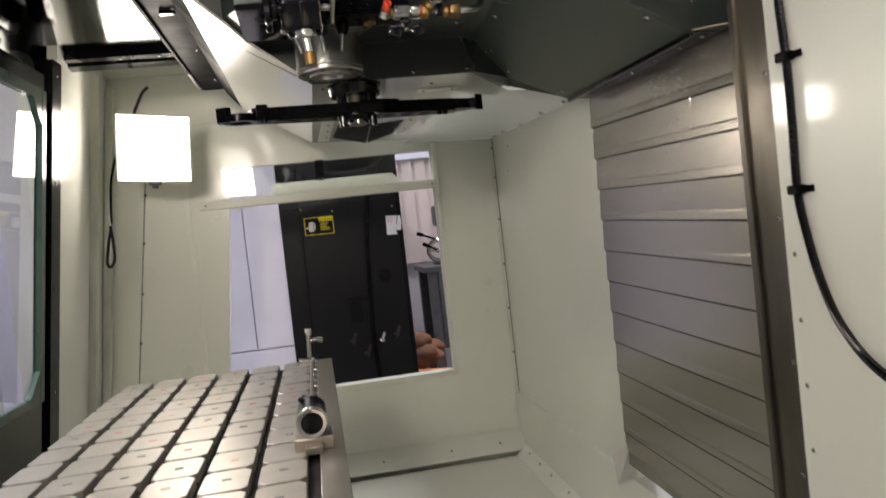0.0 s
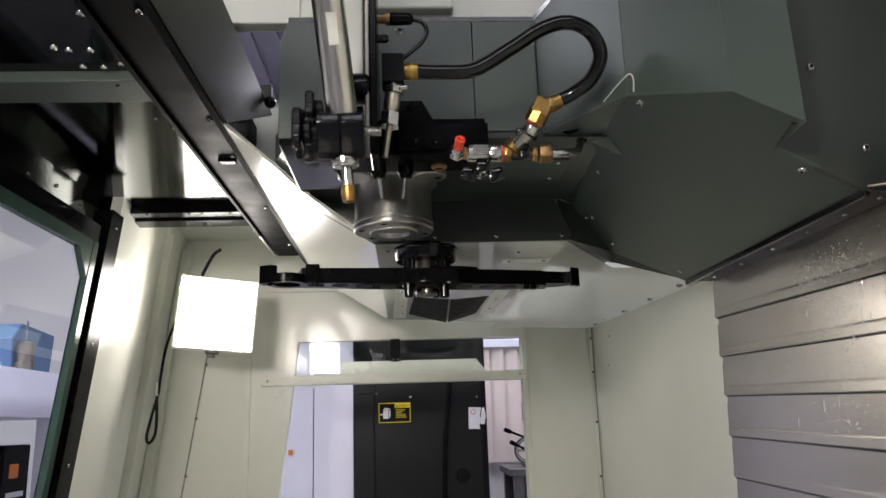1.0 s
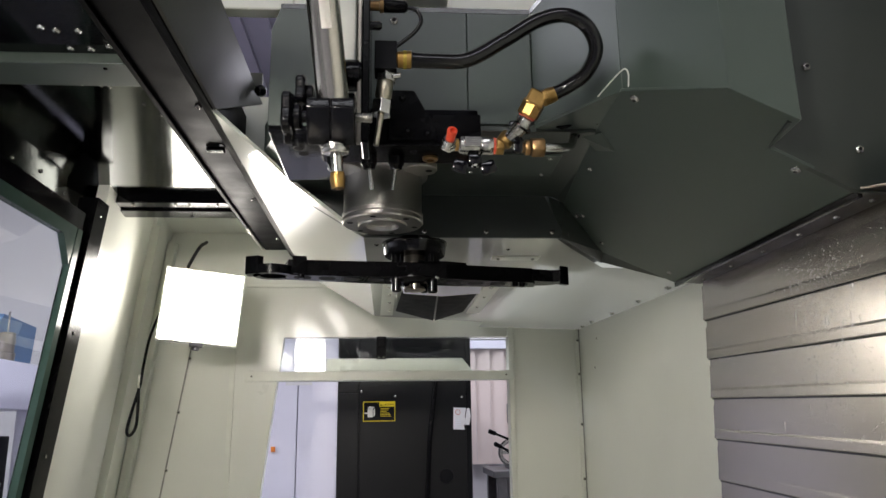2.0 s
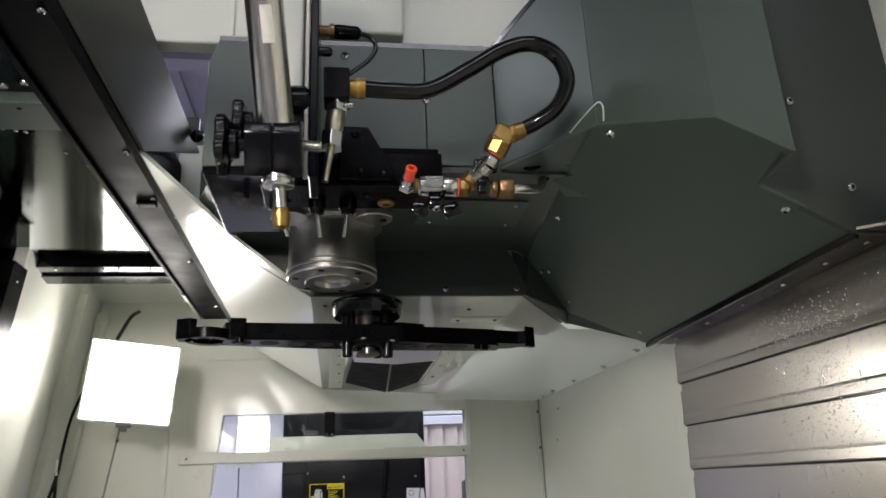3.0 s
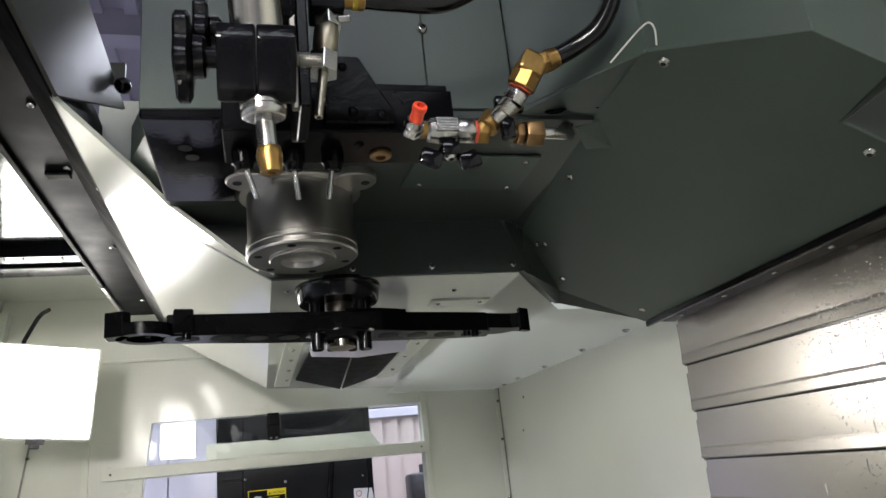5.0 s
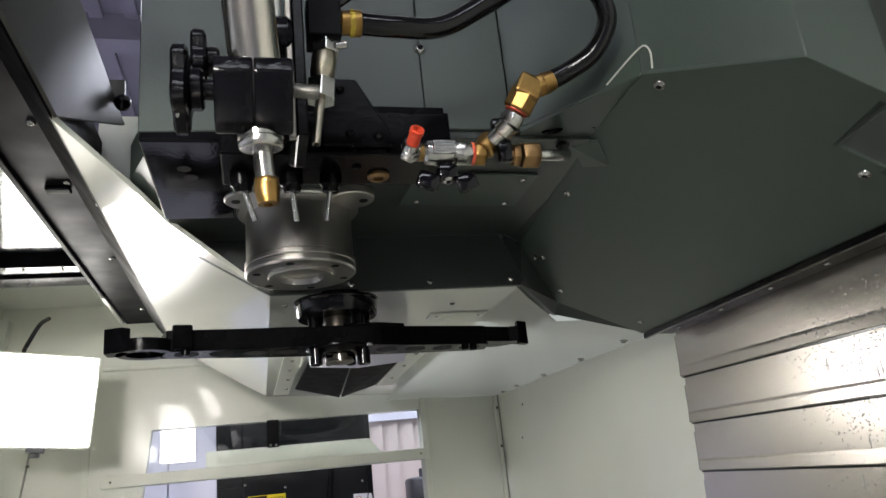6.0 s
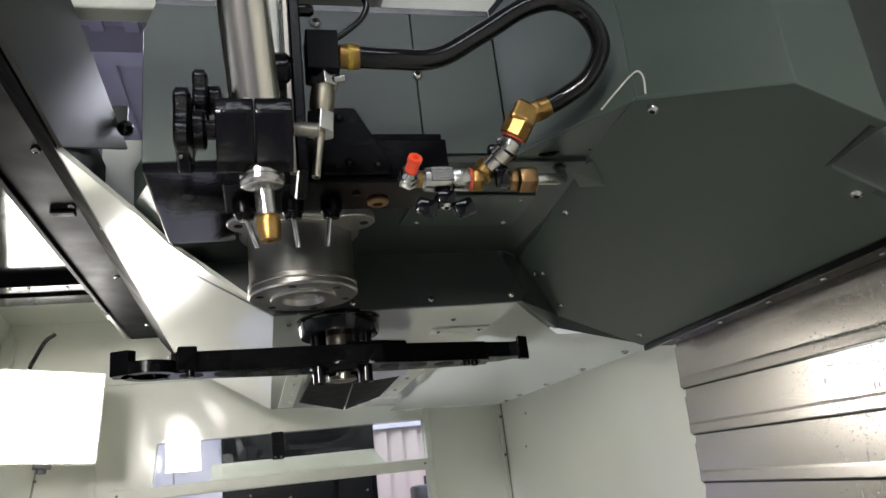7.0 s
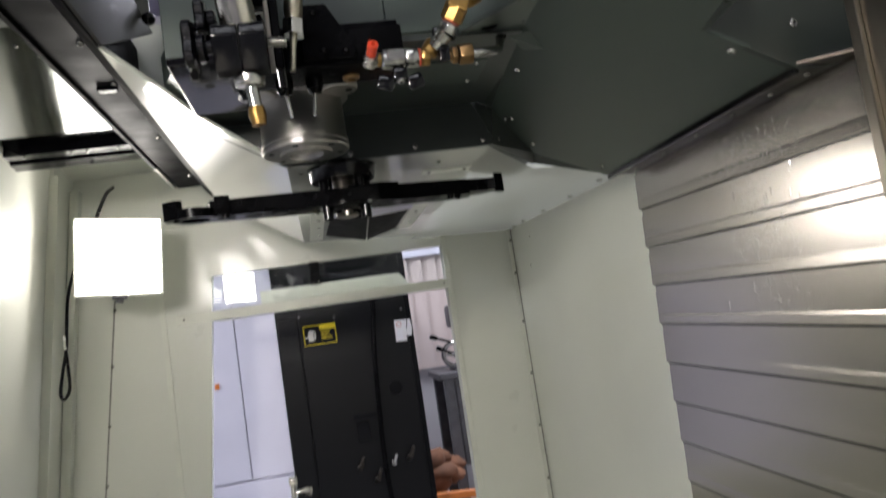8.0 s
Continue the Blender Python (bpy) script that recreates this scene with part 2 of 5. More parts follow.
def screw(parent, at, normal, r=0.006, material=None, name="screw"):
    """Button-head socket screw, sunk 0.3 mm into its plate."""
    material = material or ZINC
    key = (material.name,)
    if key not in SCREW_MESH:
        bm = lathe([(-0.06, 1.0), (0.12, 1.0), (0.38, 0.86), (0.55, 0.58), (0.58, 0.46), (0.25, 0.42), (0.22, 0.02)], (0, 0, 0), (0, 0, 1), 14)
        bmesh.ops.recalc_face_normals(bm, faces=bm.faces)
        me = bpy.data.meshes.new("screw")
        bm.to_mesh(me)
        bm.free()
        me.materials.append(material)
        me.materials.append(DARK_HOLE)
        for f in me.polygons:
            f.material_index = int(max(me.vertices[v].co.xy.length for v in f.vertices) < 0.47 and f.center.z < 0.45 and f.center.z > 0.0)
        me.polygons.foreach_set("use_smooth", [True] * len(me.polygons))
        me.set_sharp_from_angle(angle=radians(50))
        SCREW_MESH[key] = me
    ob = new(name, SCREW_MESH[key])
    q = Vector(normal).to_track_quat("Z", "Y").to_matrix().to_4x4()
    ob.matrix_basis = Matrix.Translation(Vector(at)) @ q @ Matrix.Rotation(at[0] * 37 + at[1] * 11, 4, "Z") @ Matrix.Diagonal((r, r, r, 1))
    if parent:
        attach(ob, parent)
    return ob


def structure(ob, label, category):
    return tagged(ob, label, category, "", "structure")


# ---- enclosure of the machine ----
YF, XR = 3.392, 1.345          # far wall, right wall
XWAY = 1.313                   # face of the way cover
LEAN_X = 0.125                 # the front wall leans out towards the ground


def front_x(y, z):
    """Inner face of the leaning front wall."""
    base = -0.181 if y <= 2.5 else -0.181 - (y - 2.5) * 0.115
    return base - LEAN_X * (1.86 - z)


# far wall: panels round a window that opens to the workshop
wall = join(
    prism([(-0.60, YF, 0.0), (0.06, YF, 0.0), (0.085, YF, 0.655), (0.178, YF, 1.47), (0.198, YF, 1.638), (0.198, YF, 2.25), (-0.60, YF, 2.25)], (0, 0.045, 0)),
    prism([(0.06, YF, 0.0), (XR + 0.05, YF, 0.0), (XR + 0.05, YF, 0.655), (0.085, YF, 0.655)], (0, 0.045, 0)),
    prism([(1.066, YF, 0.655), (XR + 0.05, YF, 0.655), (XR + 0.05, YF, 2.25), (1.066, YF, 2.25)], (0, 0.045, 0)),
    prism([(0.198, YF, 1.638), (1.066, YF, 1.638), (1.066, YF, 2.25), (0.198, YF, 2.25)], (0, 0.045, 0)),
)
wall_far = structure(finish("wall_far", wall, WHITE_GLOSS), "glossy off-white enamelled sheet wall with window opening", "wall")
window_1 = structure(thing("window_1", "x", "window", at=(0.56, YF, 1.47)), "off-white rail window with glass strip above opening", "window")
part("window_frame", join(
    box(0.058, 1.078, YF - 0.022, YF + 0.05, 1.472, 1.507, 0.002),
    box(1.062, 1.084, YF - 0.012, YF + 0.05, 0.640, 2.05, 0.003),
    box(0.075, 1.084, YF - 0.012, YF + 0.05, 0.628, 0.657, 0.003),
), TRIM, window_1, "off-white window rail and post")
pane = part("pane", box(0.186, 1.060, YF + 0.012, YF + 0.018, 1.507, 1.640), GLASS, window_1, "clear glass strip")
pane.visible_shadow = False
part("backing_strip", prism([(0.36, YF + 0.024, 1.509), (0.925, YF + 0.024, 1.509), (0.885, YF + 0.024, 1.558), (0.36, YF + 0.024, 1.558)], (0, 0.004, 0)), TRIM, window_1, "pale strip with a chamfered end")
latch = part("latch", join(box(0.552, 0.590, YF - 0.010, YF + 0.010, 1.553, 1.640, 0.003), box(0.556, 0.586, YF - 0.016, YF - 0.008, 1.600, 1.632, 0.003)), BLACK_MATT, window_1, "small black latch")
for x in (0.562, 0.580):
    screw(latch, (x, YF - 0.011, 1.560), (0, -1, 0), 0.004)
for x in (0.085, 1.05):
    screw(window_1, (x, YF - 0.022, 1.490), (0, -1, 0), 0.004)

# stiffening folds and seams of the far wall
trim = structure(finish("trim", join(
    prism([(-0.004, YF, 0.35), (0.014, YF, 0.35), (0.020, YF, 1.60), (0.002, YF, 1.60)], (0, -0.010, 0)),
    box(0.05, 0.60, YF - 0.010, YF, 1.832, 1.842, 0.002),
), TRIM), "narrow off-white folded edge on the wall", "trim")
seam = structure(finish("trim", prism([(-0.331, YF - 0.001, 0.35), (-0.326, YF - 0.001, 0.35), (-0.142, YF - 0.001, 1.62), (-0.147, YF - 0.001, 1.62)], (0, -0.004, 0)), JOINT_GREY), "overlapping sheet seam with small screws", "trim")
for z in (1.56, 1.361, 1.154, 0.95, 0.75, 0.55):
    screw(seam, (-0.142 - (1.62 - z) * 0.1445, YF - 0.005, z), (0, -1, 0), 0.0062)

# right wall behind the way cover, and its corner fold
wall_right = structure(finish("wall_right", join(
    box(XR, XR + 0.04, 2.128, YF - 0.003, 0.0, 1.70),
    box(XWAY + 0.001, XR + 0.04, 2.113, 2.125, 0.55, 1.64),
), WHITE_SIDE), "glossy off-white sheet side wall", "wall")
corner = structure(finish("trim", box(XR - 0.016, XR - 0.001, YF - 0.014, YF - 0.004, 0.33, 1.70, 0.002), TRIM), "folded corner flange between two walls", "trim")
# Grey strip takes the place of the shaded gap along the corner flange.
part("gap_line", box(XR - 0.0045, XR - 0.0005, YF - 0.0175, YF - 0.0145, 0.34, 1.69), JOINT_GREY, corner, "grey strip drawn for the dark gap beside the flange")
for z in (1.62, 1.49, 1.30, 1.10, 0.90, 0.70, 0.5):
    screw(corner, (XR - 0.008, YF - 0.014, z), (0, -1, 0), 0.0055)
for y, z in ((3.13, 1.60), (3.17, 1.50)):
    screw(wall_right, (XR - 0.0005, y, z), (-1, 0, 0), 0.0045)

# ceiling under the tool magazine and its sloping side
SLX, SLZ = 0.55, 1.676


def slant(x):
    return SLZ + 0.62 * (SLX - x)


ceiling_bm = join(
    prism([(SLX, 1.962, SLZ), (0.947, 1.962, SLZ), (0.95, 1.966, SLZ), (0.95, 3.245, SLZ), (SLX, 3.082, SLZ)], (0, 0, 0.006)),
    prism([(SLX, 1.962, SLZ), (SLX, 3.075, SLZ), (0.300, 3.075, slant(0.300)), (0.300, 1.690, slant(0.300)), (0.380, 1.800, slant(0.380)), (0.41, 1.86, slant(0.41))], (0.003, 0, 0.006)),
    prism([(SLX, 3.075, SLZ), (1.105, 3.30, SLZ), (1.105, 3.30, 1.95), (0.300, 3.075, 1.95), (0.300, 3.075, slant(0.300))], (0, 0.006, 0)),
)


def bent(x, y):
    """Ceiling sheet, bent gently down to the side wall."""
    s = max(0.0, (x - 0.95) / (XR - 0.95))
    return SLZ - s ** 1.25 * (0.042 - 0.0238 * (y - 2.13))


def ceiling_edge(x):
    line = [(0.95, 1.966), (0.99, 2.028), (1.105, 2.190), (1.250, 2.134), (XR, 2.132)]
    for (xa, ya), (xb, yb) in zip(line, line[1:]):
        if x <= xb + 1e-6:
            return ya + (yb - ya) * (x - xa) / (xb - xa)


sheet = bmesh.new()
cols = [[sheet.verts.new((x, y, bent(x, y))) for k in range(13) for y in [ceiling_edge(x) + (YF - 0.002 - ceiling_edge(x)) * k / 12]]
        for x in (0.95, 0.97, 0.99, 1.02, 1.05, 1.08, 1.105, 1.15, 1.20, 1.25, 1.30, XR)]
for p, q in zip(cols, cols[1:]):
    for k in range(12):
        sheet.faces.new((p[k], q[k], q[k + 1], p[k + 1]))
bmesh.ops.solidify(sheet, geom=list(sheet.faces), thickness=0.006)
for v in sheet.verts:
    v.co.z = max(v.co.z, bent(v.co.x, v.co.y))
ceiling = structure(finish("ceiling", join(ceiling_bm, sheet), SHEET, None, "", True), "glossy off-white sheet housing of the tool magazine", "ceiling")
for x, y in ((0.575, 2.02), (1.02, 2.10), (1.06, 2.16), (0.86, 2.055)):
    screw(ceiling, (x, y, SLZ), (0, 0, -1), 0.005)
for x, y in ((1.328, 3.26), (1.322, 3.10), (1.324, 2.86), (1.320, 2.58), (1.316, 2.33)):
    screw(ceiling, (x, y, bent(x, y) - 0.0005), (-0.1, 0, -1), 0.0085)
part("end_plate", prism([(0.296, 1.972, 1.835), (0.420, 1.972, 1.760), (0.420, 1.972, 1.985), (0.296, 1.972, 1.985)], (0, 0.006, 0)), WHITE, ceiling, "off-white upright end plate")
part("cover_strip", box(0.835, 0.945, 2.12, 2.16, SLZ - 0.003, SLZ + 0.001, 0.001), WHITE, ceiling, "thin screwed cover strip")
for x in (0.85, 0.93):
    screw(ceiling, (x, 2.14, SLZ - 0.003), (0, 0, -1), 0.0045)

# floor pan of the chamber
floor_pan = structure(finish("floor", join(
    prism([(-0.60, -0.3, 0.26), (XR, -0.3, 0.26), (XR, YF - 0.10, 0.26), (-0.60, YF - 0.10, 0.26)], (0, 0, -0.02)),
    prism([(-0.60, YF - 0.10, 0.24), (XR, YF - 0.10, 0.24), (XR, YF - 0.002, 0.225), (-0.60, YF - 0.002, 0.225)], (0, 0, -0.02)),
    prism([(1.282, 1.0, 0.262), (XR - 0.001, 1.0, 0.31), (XR - 0.001, YF - 0.10, 0.31), (1.282, YF - 0.10, 0.262)], (0, 0, -0.01)),
), WHITE), "off-white sheet floor pan of the machine", "floor")
apron = part("apron", prism([(-0.30, YF - 0.100, 0.283), (XR - 0.004, YF - 0.100, 0.283), (XR - 0.004, YF - 0.003, 0.355), (-0.30, YF - 0.003, 0.355)], (0, 0, -0.004)), WHITE, floor_pan, "sloping screwed apron")
for x in (0.35, 0.70, 1.0, 1.22):
    screw(apron, (x, YF - 0.060, 0.3130), (0, -0.6, 0.8), 0.006)
for y in (3.20, 3.05, 2.90, 2.70):
    screw(floor_pan, (1.315, y, 0.2872), (-0.6, 0, 0.8), 0.006)

# front wall: leaning door with a window, black gasket strip, then white sheet
def front_quad(y0, y1, z0, z1, inset=0.0, thick=0.03):
    pts = [(front_x(y0, z0) + inset, y0, z0), (front_x(y1, z0) + inset, y1, z0), (front_x(y1, z1) + inset, y1, z1), (front_x(y0, z1) + inset, y0, z1)]
    return prism(pts, (-thick, 0, 0))


wall_front = structure(finish("wall_front", join(front_quad(2.515, 3.10, 0.26, 2.02), front_quad(3.10, YF, 0.26, 2.25, 0.012)), WHITE), "leaning off-white sheet front wall", "wall")
part("corner_flange", join(front_quad(3.09, 3.105, 0.3, 2.0, 0.028, 0.030), front_quad(3.33, YF - 0.002, 0.3, 2.0, 0.045, 0.030)), TRIM, wall_front, "narrow folded flange")
door = structure(thing("door_1", "x", "door", at=(-0.3, 1.2, 0.26)), "black machine door with a large glass window", "door")
GY1, GZ0, GZ1 = 2.40, 0.93, 1.80
part("door_panel", join(front_quad(0.15, 2.43, 0.26, GZ0), front_quad(0.15, 2.43, GZ1, 1.848), front_quad(GY1, 2.43, GZ0, GZ1)), BLACK_GLOSS, door, "glossy black sheet door leaf")
part("gasket", join(front_quad(2.432, 2.512, 0.26, 1.90, 0.012, 0.05)), BLACK, door, "black gasket strip with small screws")
for z in (1.86, 1.545, 1.24, 0.94, 0.64):
    screw(door, (front_x(2.47, z) + 0.012, 2.47, z), (1, 0, 0), 0.0045)
part("window_frame", join(front_quad(2.372, GY1, GZ0, GZ1, 0.006, 0.02), front_quad(0.15, 2.365, GZ0, GZ0 + 0.025, 0.006, 0.02), front_quad(0.15, 2.365, GZ1 - 0.03, GZ1, 0.006, 0.02),
    prism([(front_x(2.3, 1.77) + 0.006, 2.365, 1.770), (front_x(2.3, 1.77) + 0.006, 2.30, 1.770), (front_x(2.3, 1.70) + 0.006, 2.365, 1.705)], (-0.02, 0, 0)),
    prism([(front_x(2.3, 0.955) + 0.006, 2.365, 0.955), (front_x(2.3, 0.955) + 0.006, 2.30, 0.955), (front_x(2.3, 1.02) + 0.006, 2.365, 1.02)], (-0.02, 0, 0))),
    GLASS_EDGE, door, "greenish glass edge in a rubber seal")
pane = part("pane", front_quad(0.15, 2.38, GZ0 + 0.01, GZ1 - 0.01, -0.004, 0.006), GLASS, door, "large clear safety glass")
pane.visible_shadow = False

# roof over the operator side: shiny sheet, cross bars, and the dark plate
roof = structure(finish("roof", join(
    prism([(-0.245, 1.836, 1.962), (0.19, 1.836, 1.962), (0.19, 2.66, 1.962), (-0.245, 2.66, 1.962)], (0, 0, 0.01)),
    prism([(-0.234, 0.2, 1.850), (-0.243, 0.2, 1.962), (-0.243, 2.62, 1.962), (-0.234, 2.62, 1.850)], (-0.008, 0, 0)),
), ROOF), "polished steel sheet roof over the door", "roof")
for y in (1.62, 1.84, 1.98, 2.12, 2.26, 2.40, 2.54):
    screw(roof, (-0.2375, y, 1.893 + 0.02 * math.sin(9 * y)), (1, 0, -0.1), 0.0055)
dark_plate = structure(finish("roof", prism([(-0.243, 0.2, 1.957), (0.19, 0.2, 1.957), (0.19, 1.74, 1.957), (-0.243, 1.74, 1.957)], (0, 0, 0.01)), BLACK_GLOSS), "dark sheet roof plate with screws", "roof")
for x, y in ((0.111, 1.543), (0.023, 1.65), (0.044, 1.66), (0.08, 1.66), (0.043, 1.722), (0.078, 1.723), (0.113, 1.712)):
    screw(dark_plate, (x, y, 1.957), (0, 0, -1), 0.0075)
bar = structure(finish("trim", box(-0.20, 0.172, 1.742, 1.835, 1.938, 1.962, 0.003), GREEN), "grey-green sheet cross bar under the roof", "trim")
screw(bar, (0.09, 1.76, 1.938), (0, 0, -1), 0.004, BLACK)
for x, y in ((-0.002, 1.88), (0.015, 1.877), (0.035, 1.883), (0.05, 1.886), (0.11, 2.022), (0.091, 1.968)):
    screw(roof, (x, y, 1.962), (0, 0, -1), 0.0045)
bar2 = structure(finish("trim", join(box(-0.24, 0.17, 2.60, 2.665, 1.937, 1.965, 0.003), box(-0.24, 0.17, 2.664, 2.735, 1.930, 1.950, 0.002)), BLACK_GLOSS), "black cross bar between door and beam", "trim")
for x in (-0.14, -0.02, 0.019, 0.10):
    screw(bar2, (x, 2.62, 1.935), (0, 0, -1), 0.0045)
alcove = structure(finish("ceiling", join(box(-0.45, 0.24, 2.70, YF, 2.05, 2.06), box(-0.45, 0.24, 2.690, 2.702, 1.966, 2.06)), WHITE), "off-white ceiling of the lamp alcove", "ceiling")

# black beam that runs along the door track, with its side sheet
beam = thing("beam", "black steel door-track beam with a highlight strip on its edge", "beam", at=(0.2, 1.6, 1.90))
part("beam_body", join(box(0.168, 0.250, -0.8, 3.06, 1.905, 1.985, 0.004)), BEAM, beam)
part("side_rail", prism([(0.2505, -0.8, 1.893), (0.302, -0.8, 1.829), (0.302, -0.8, 1.939), (0.2505, -0.8, 1.939)], (0, 3.868, 0)), BEAM, beam, "black side rail")
part("edge_strip", box(0.160, 0.170, -0.8, 2.74, 1.897, 1.915, 0.002), BEAM, beam)
# Short steel piece put in as the highlight near the beam's far end.
part("edge_strip", box(0.160, 0.170, 2.745, 3.02, 1.897, 1.915, 0.002), STEEL, beam, "short steel strip standing in for a highlight on the edge")
part("side_sheet", prism([(0.304, 0.2, 1.831), (0.304, 1.690, 1.831), (0.334, 1.950, 1.957), (0.334, 0.2, 1.957)], (0.004, 0, 0.002)), OLIVE, beam, "olive-grey sheet along the beam")
for y in (1.45, 1.844, 2.05, 2.45, 2.89):
    screw(beam, (0.236, y, 1.905), (0, 0, -1), 0.0065)
part("clip", box(0.200, 0.238, 2.06, 2.08, 1.897, 1.906, 0.002), BLACK_GLOSS, beam, "small black clip")
bracket = thing("bracket", "small bracket with a black knob on the roof edge", "bracket", at=(0.35, 1.86, 1.94))
part("plate", box(0.325, 0.352, 1.86, 1.868, 1.95, 1.985, 0.001), OLIVE, bracket)
part("knob", lathe([(0, 0.008), (0.004, 0.011), (0.012, 0.012), (0.018, 0.009), (0.021, 0.003)], (0.35, 1.866, 1.945), (0.35, 1.84, 1.945), 16), BLACK_GLOSS, bracket, "glossy black knob", True)

# white cross member above the head, closing the enclosure towards the workshop roof
cross = structure(finish("wall_back", join(
    box(0.29, 0.44, 1.625, 1.655, 1.985, 2.32, 0.003), box(0.44, 1.40, 1.625, 1.95, 1.985, 2.32, 0.004),
    box(1.36, 1.40, -0.8, 3.4, 1.70, 2.3),
), WHITE), "off-white painted casting and rear sheets", "wall")
part("cover_box", box(0.57, 0.70, 1.60, 1.627, 1.998, 2.12, 0.004), WHITE, cross, "low off-white cover box")

# way cover on the column: overlapping steel slats, hung a little out of level
def way_z(y):
    return 0.026 * (y - 1.60)


def hung(bm):
    for v in bm.verts:
        v.co.z += way_z(v.co.y)
    return bm


way = structure(thing("way_cover", "x", "way cover", at=(XWAY, 1.7, 0.5)), "overlapping brushed steel way-cover slats with splash drops", "way cover")
WAY_TOPS = [1.612] + [1.514 - 0.0862 * i for i in range(12)]
for i in range(12):
    z1, z0 = WAY_TOPS[i], WAY_TOPS[i + 1]
    off = 0.0006 * i
    pts = [(XWAY + 0.004, 0, z1 + 0.010), (XWAY + 0.0015, 0, z1 - 0.002), (XWAY - 0.0006, 0, z0 + 0.0205), (XWAY - 0.0015, 0, z0 + 0.0160), (XWAY - 0.0026, 0, z0 + 0.0015), (XWAY - 0.0012, 0, z0), (XWAY + 0.001, 0, z0), (XWAY + 0.008, 0, z1 + 0.010)]
    y1 = 2.121 - 0.0012 * i
    slat = prism([(p[0], 1.372, p[2]) for p in pts], (0, y1 - 1.372, 0))
    part("slat", hung(slat), WAY, way)
    # Dark lip added to draw the shadow gap at each slat joint.
    part("joint_lip", hung(box(XWAY - 0.0008, XWAY + 0.003, 1.374, y1 - 0.004, z0 - 0.0032, z0 - 0.0003)), RUBBER, way, "thin dark lip that draws the slat joint's shadow gap")
guide = structure(finish("trim", join(box(XWAY - 0.012, XWAY + 0.02, 1.262, 1.366, 0.35, 1.70, 0.003), box(XWAY - 0.020, XWAY - 0.011, 1.352, 1.370, 0.35, 1.70, 0.002)), STRIP), "worn dark steel guide strip beside the slats", "trim")
for z in (1.50, 1.25, 1.0, 0.8):
    screw(guide, (XWAY - 0.012, 1.285, z), (-1, 0, 0), 0.005)
wall_near = structure(finish("wall_right", join(box(1.290, 1.33, -0.8, 1.258, 0.26, 1.75), box(1.33, 1.40, -0.8, 3.39, 0.26, 0.52)), WHITE_SIDE), "glossy off-white side wall near the column", "wall")
for z in (1.30, 1.19, 1.08, 0.97, 0.86):
    screw(wall_near, (1.290, 1.235, z), (-1, 0, 0), 0.0045)
lip = structure(finish("trim", prism([(XR - 0.003, 2.13, 0.63), (1.24, 2.04, 0.63), (1.235, 2.0, 0.56), (XR - 0.003, 2.13, 0.52)], (0, 0.004, 0)), WHITE), "bent off-white deflector lip", "trim")

# ---- machine head with its covers ----
def cover_z(x):
    return 1.933 * 0.91 - 0.48 * (x - 1.05 * 0.91)


HZ, HY, HT = 1.762, 1.592, 1.968
head = thing("milling_machine", "slate-green enamelled spindle head with bolted sheet covers", "machine head", at=(0.8, 1.8, HZ))
part("underside", join(prism([(0.415, HY + 0.004, HZ), (0.935, HY + 0.004, HZ), (0.965, 1.945, HZ), (0.415, 1.945, HZ)], (0, 0, 0.05))), GREEN_SHADED, head, "slate underside coloured darker for shade")
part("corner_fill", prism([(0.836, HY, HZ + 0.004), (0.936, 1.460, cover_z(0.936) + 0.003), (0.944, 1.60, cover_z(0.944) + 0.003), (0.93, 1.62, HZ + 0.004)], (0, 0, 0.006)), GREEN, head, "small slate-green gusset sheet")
# Unseen blocks, added to stop light leaking between the cover sheets.
part("leak_blocker", box(0.43, 1.05, 1.66, 1.944, HZ + 0.052, 1.96), GREEN_SHADED, head)
part("leak_blocker", prism([(1.0, 1.50, 1.80), (1.22, 1.50, 1.70), (1.22, 2.10, 1.70), (1.06, 2.10, 1.78), (0.96, 1.96, 1.83)], (0, 0, 0.2)), GREEN_SHADED, head)
part("front_block", box(0.412, 0.505, HY + 0.002, 1.83, HZ - 0.008, HZ + 0.04, 0.003), BLACK_GLOSS, head, "glossy black front block")
side = part("side_panel", prism([(0.412, HY, HZ + 0.002), (0.7277, HY, HZ + 0.010), (0.7277, HY, HT), (0.425, HY, HT), (0.412, HY, 1.93)], (0, 0.012, 0), 0.001), GREEN, head, "slate-green side sheet")
part("middle_panel", prism([(0.7285, HY, HZ + 0.010), (0.8333, HY, HZ + 0.010), (0.8333, HY, HT), (0.7285, HY, HT)], (0, 0.012, 0), 0.001), GREEN, head, "slate-green side sheet")
A, B, C, D, E = (0.834, HY), (0.937, 1.458), (1.036, 1.340), (1.127, 1.338), (1.134, 1.432)
part("flared_panel", prism([(*A, HZ + 0.010), (*B, cover_z(B[0]) + 0.002), (*B, 2.05), (*A, HT)], (0.008, 0.010, 0), 0.001), GREEN, head, "slate-green flared sheet")
part("flared_panel", prism([(*B, cover_z(B[0]) + 0.002), (*C, cover_z(C[0]) + 0.002), (*C, 2.15), (*B, 2.05)], (0.008, 0.010, 0), 0.001), GREEN, head, "slate-green flared sheet")
part("outer_panel", prism([(*C, cover_z(C[0]) + 0.002), (*D, cover_z(D[0]) + 0.002), (D[0] - 0.006, D[1], 2.2), (C[0] - 0.006, C[1], 2.2)], (0, 0.010, 0), 0.001), GREEN, head, "slate-green outer sheet")
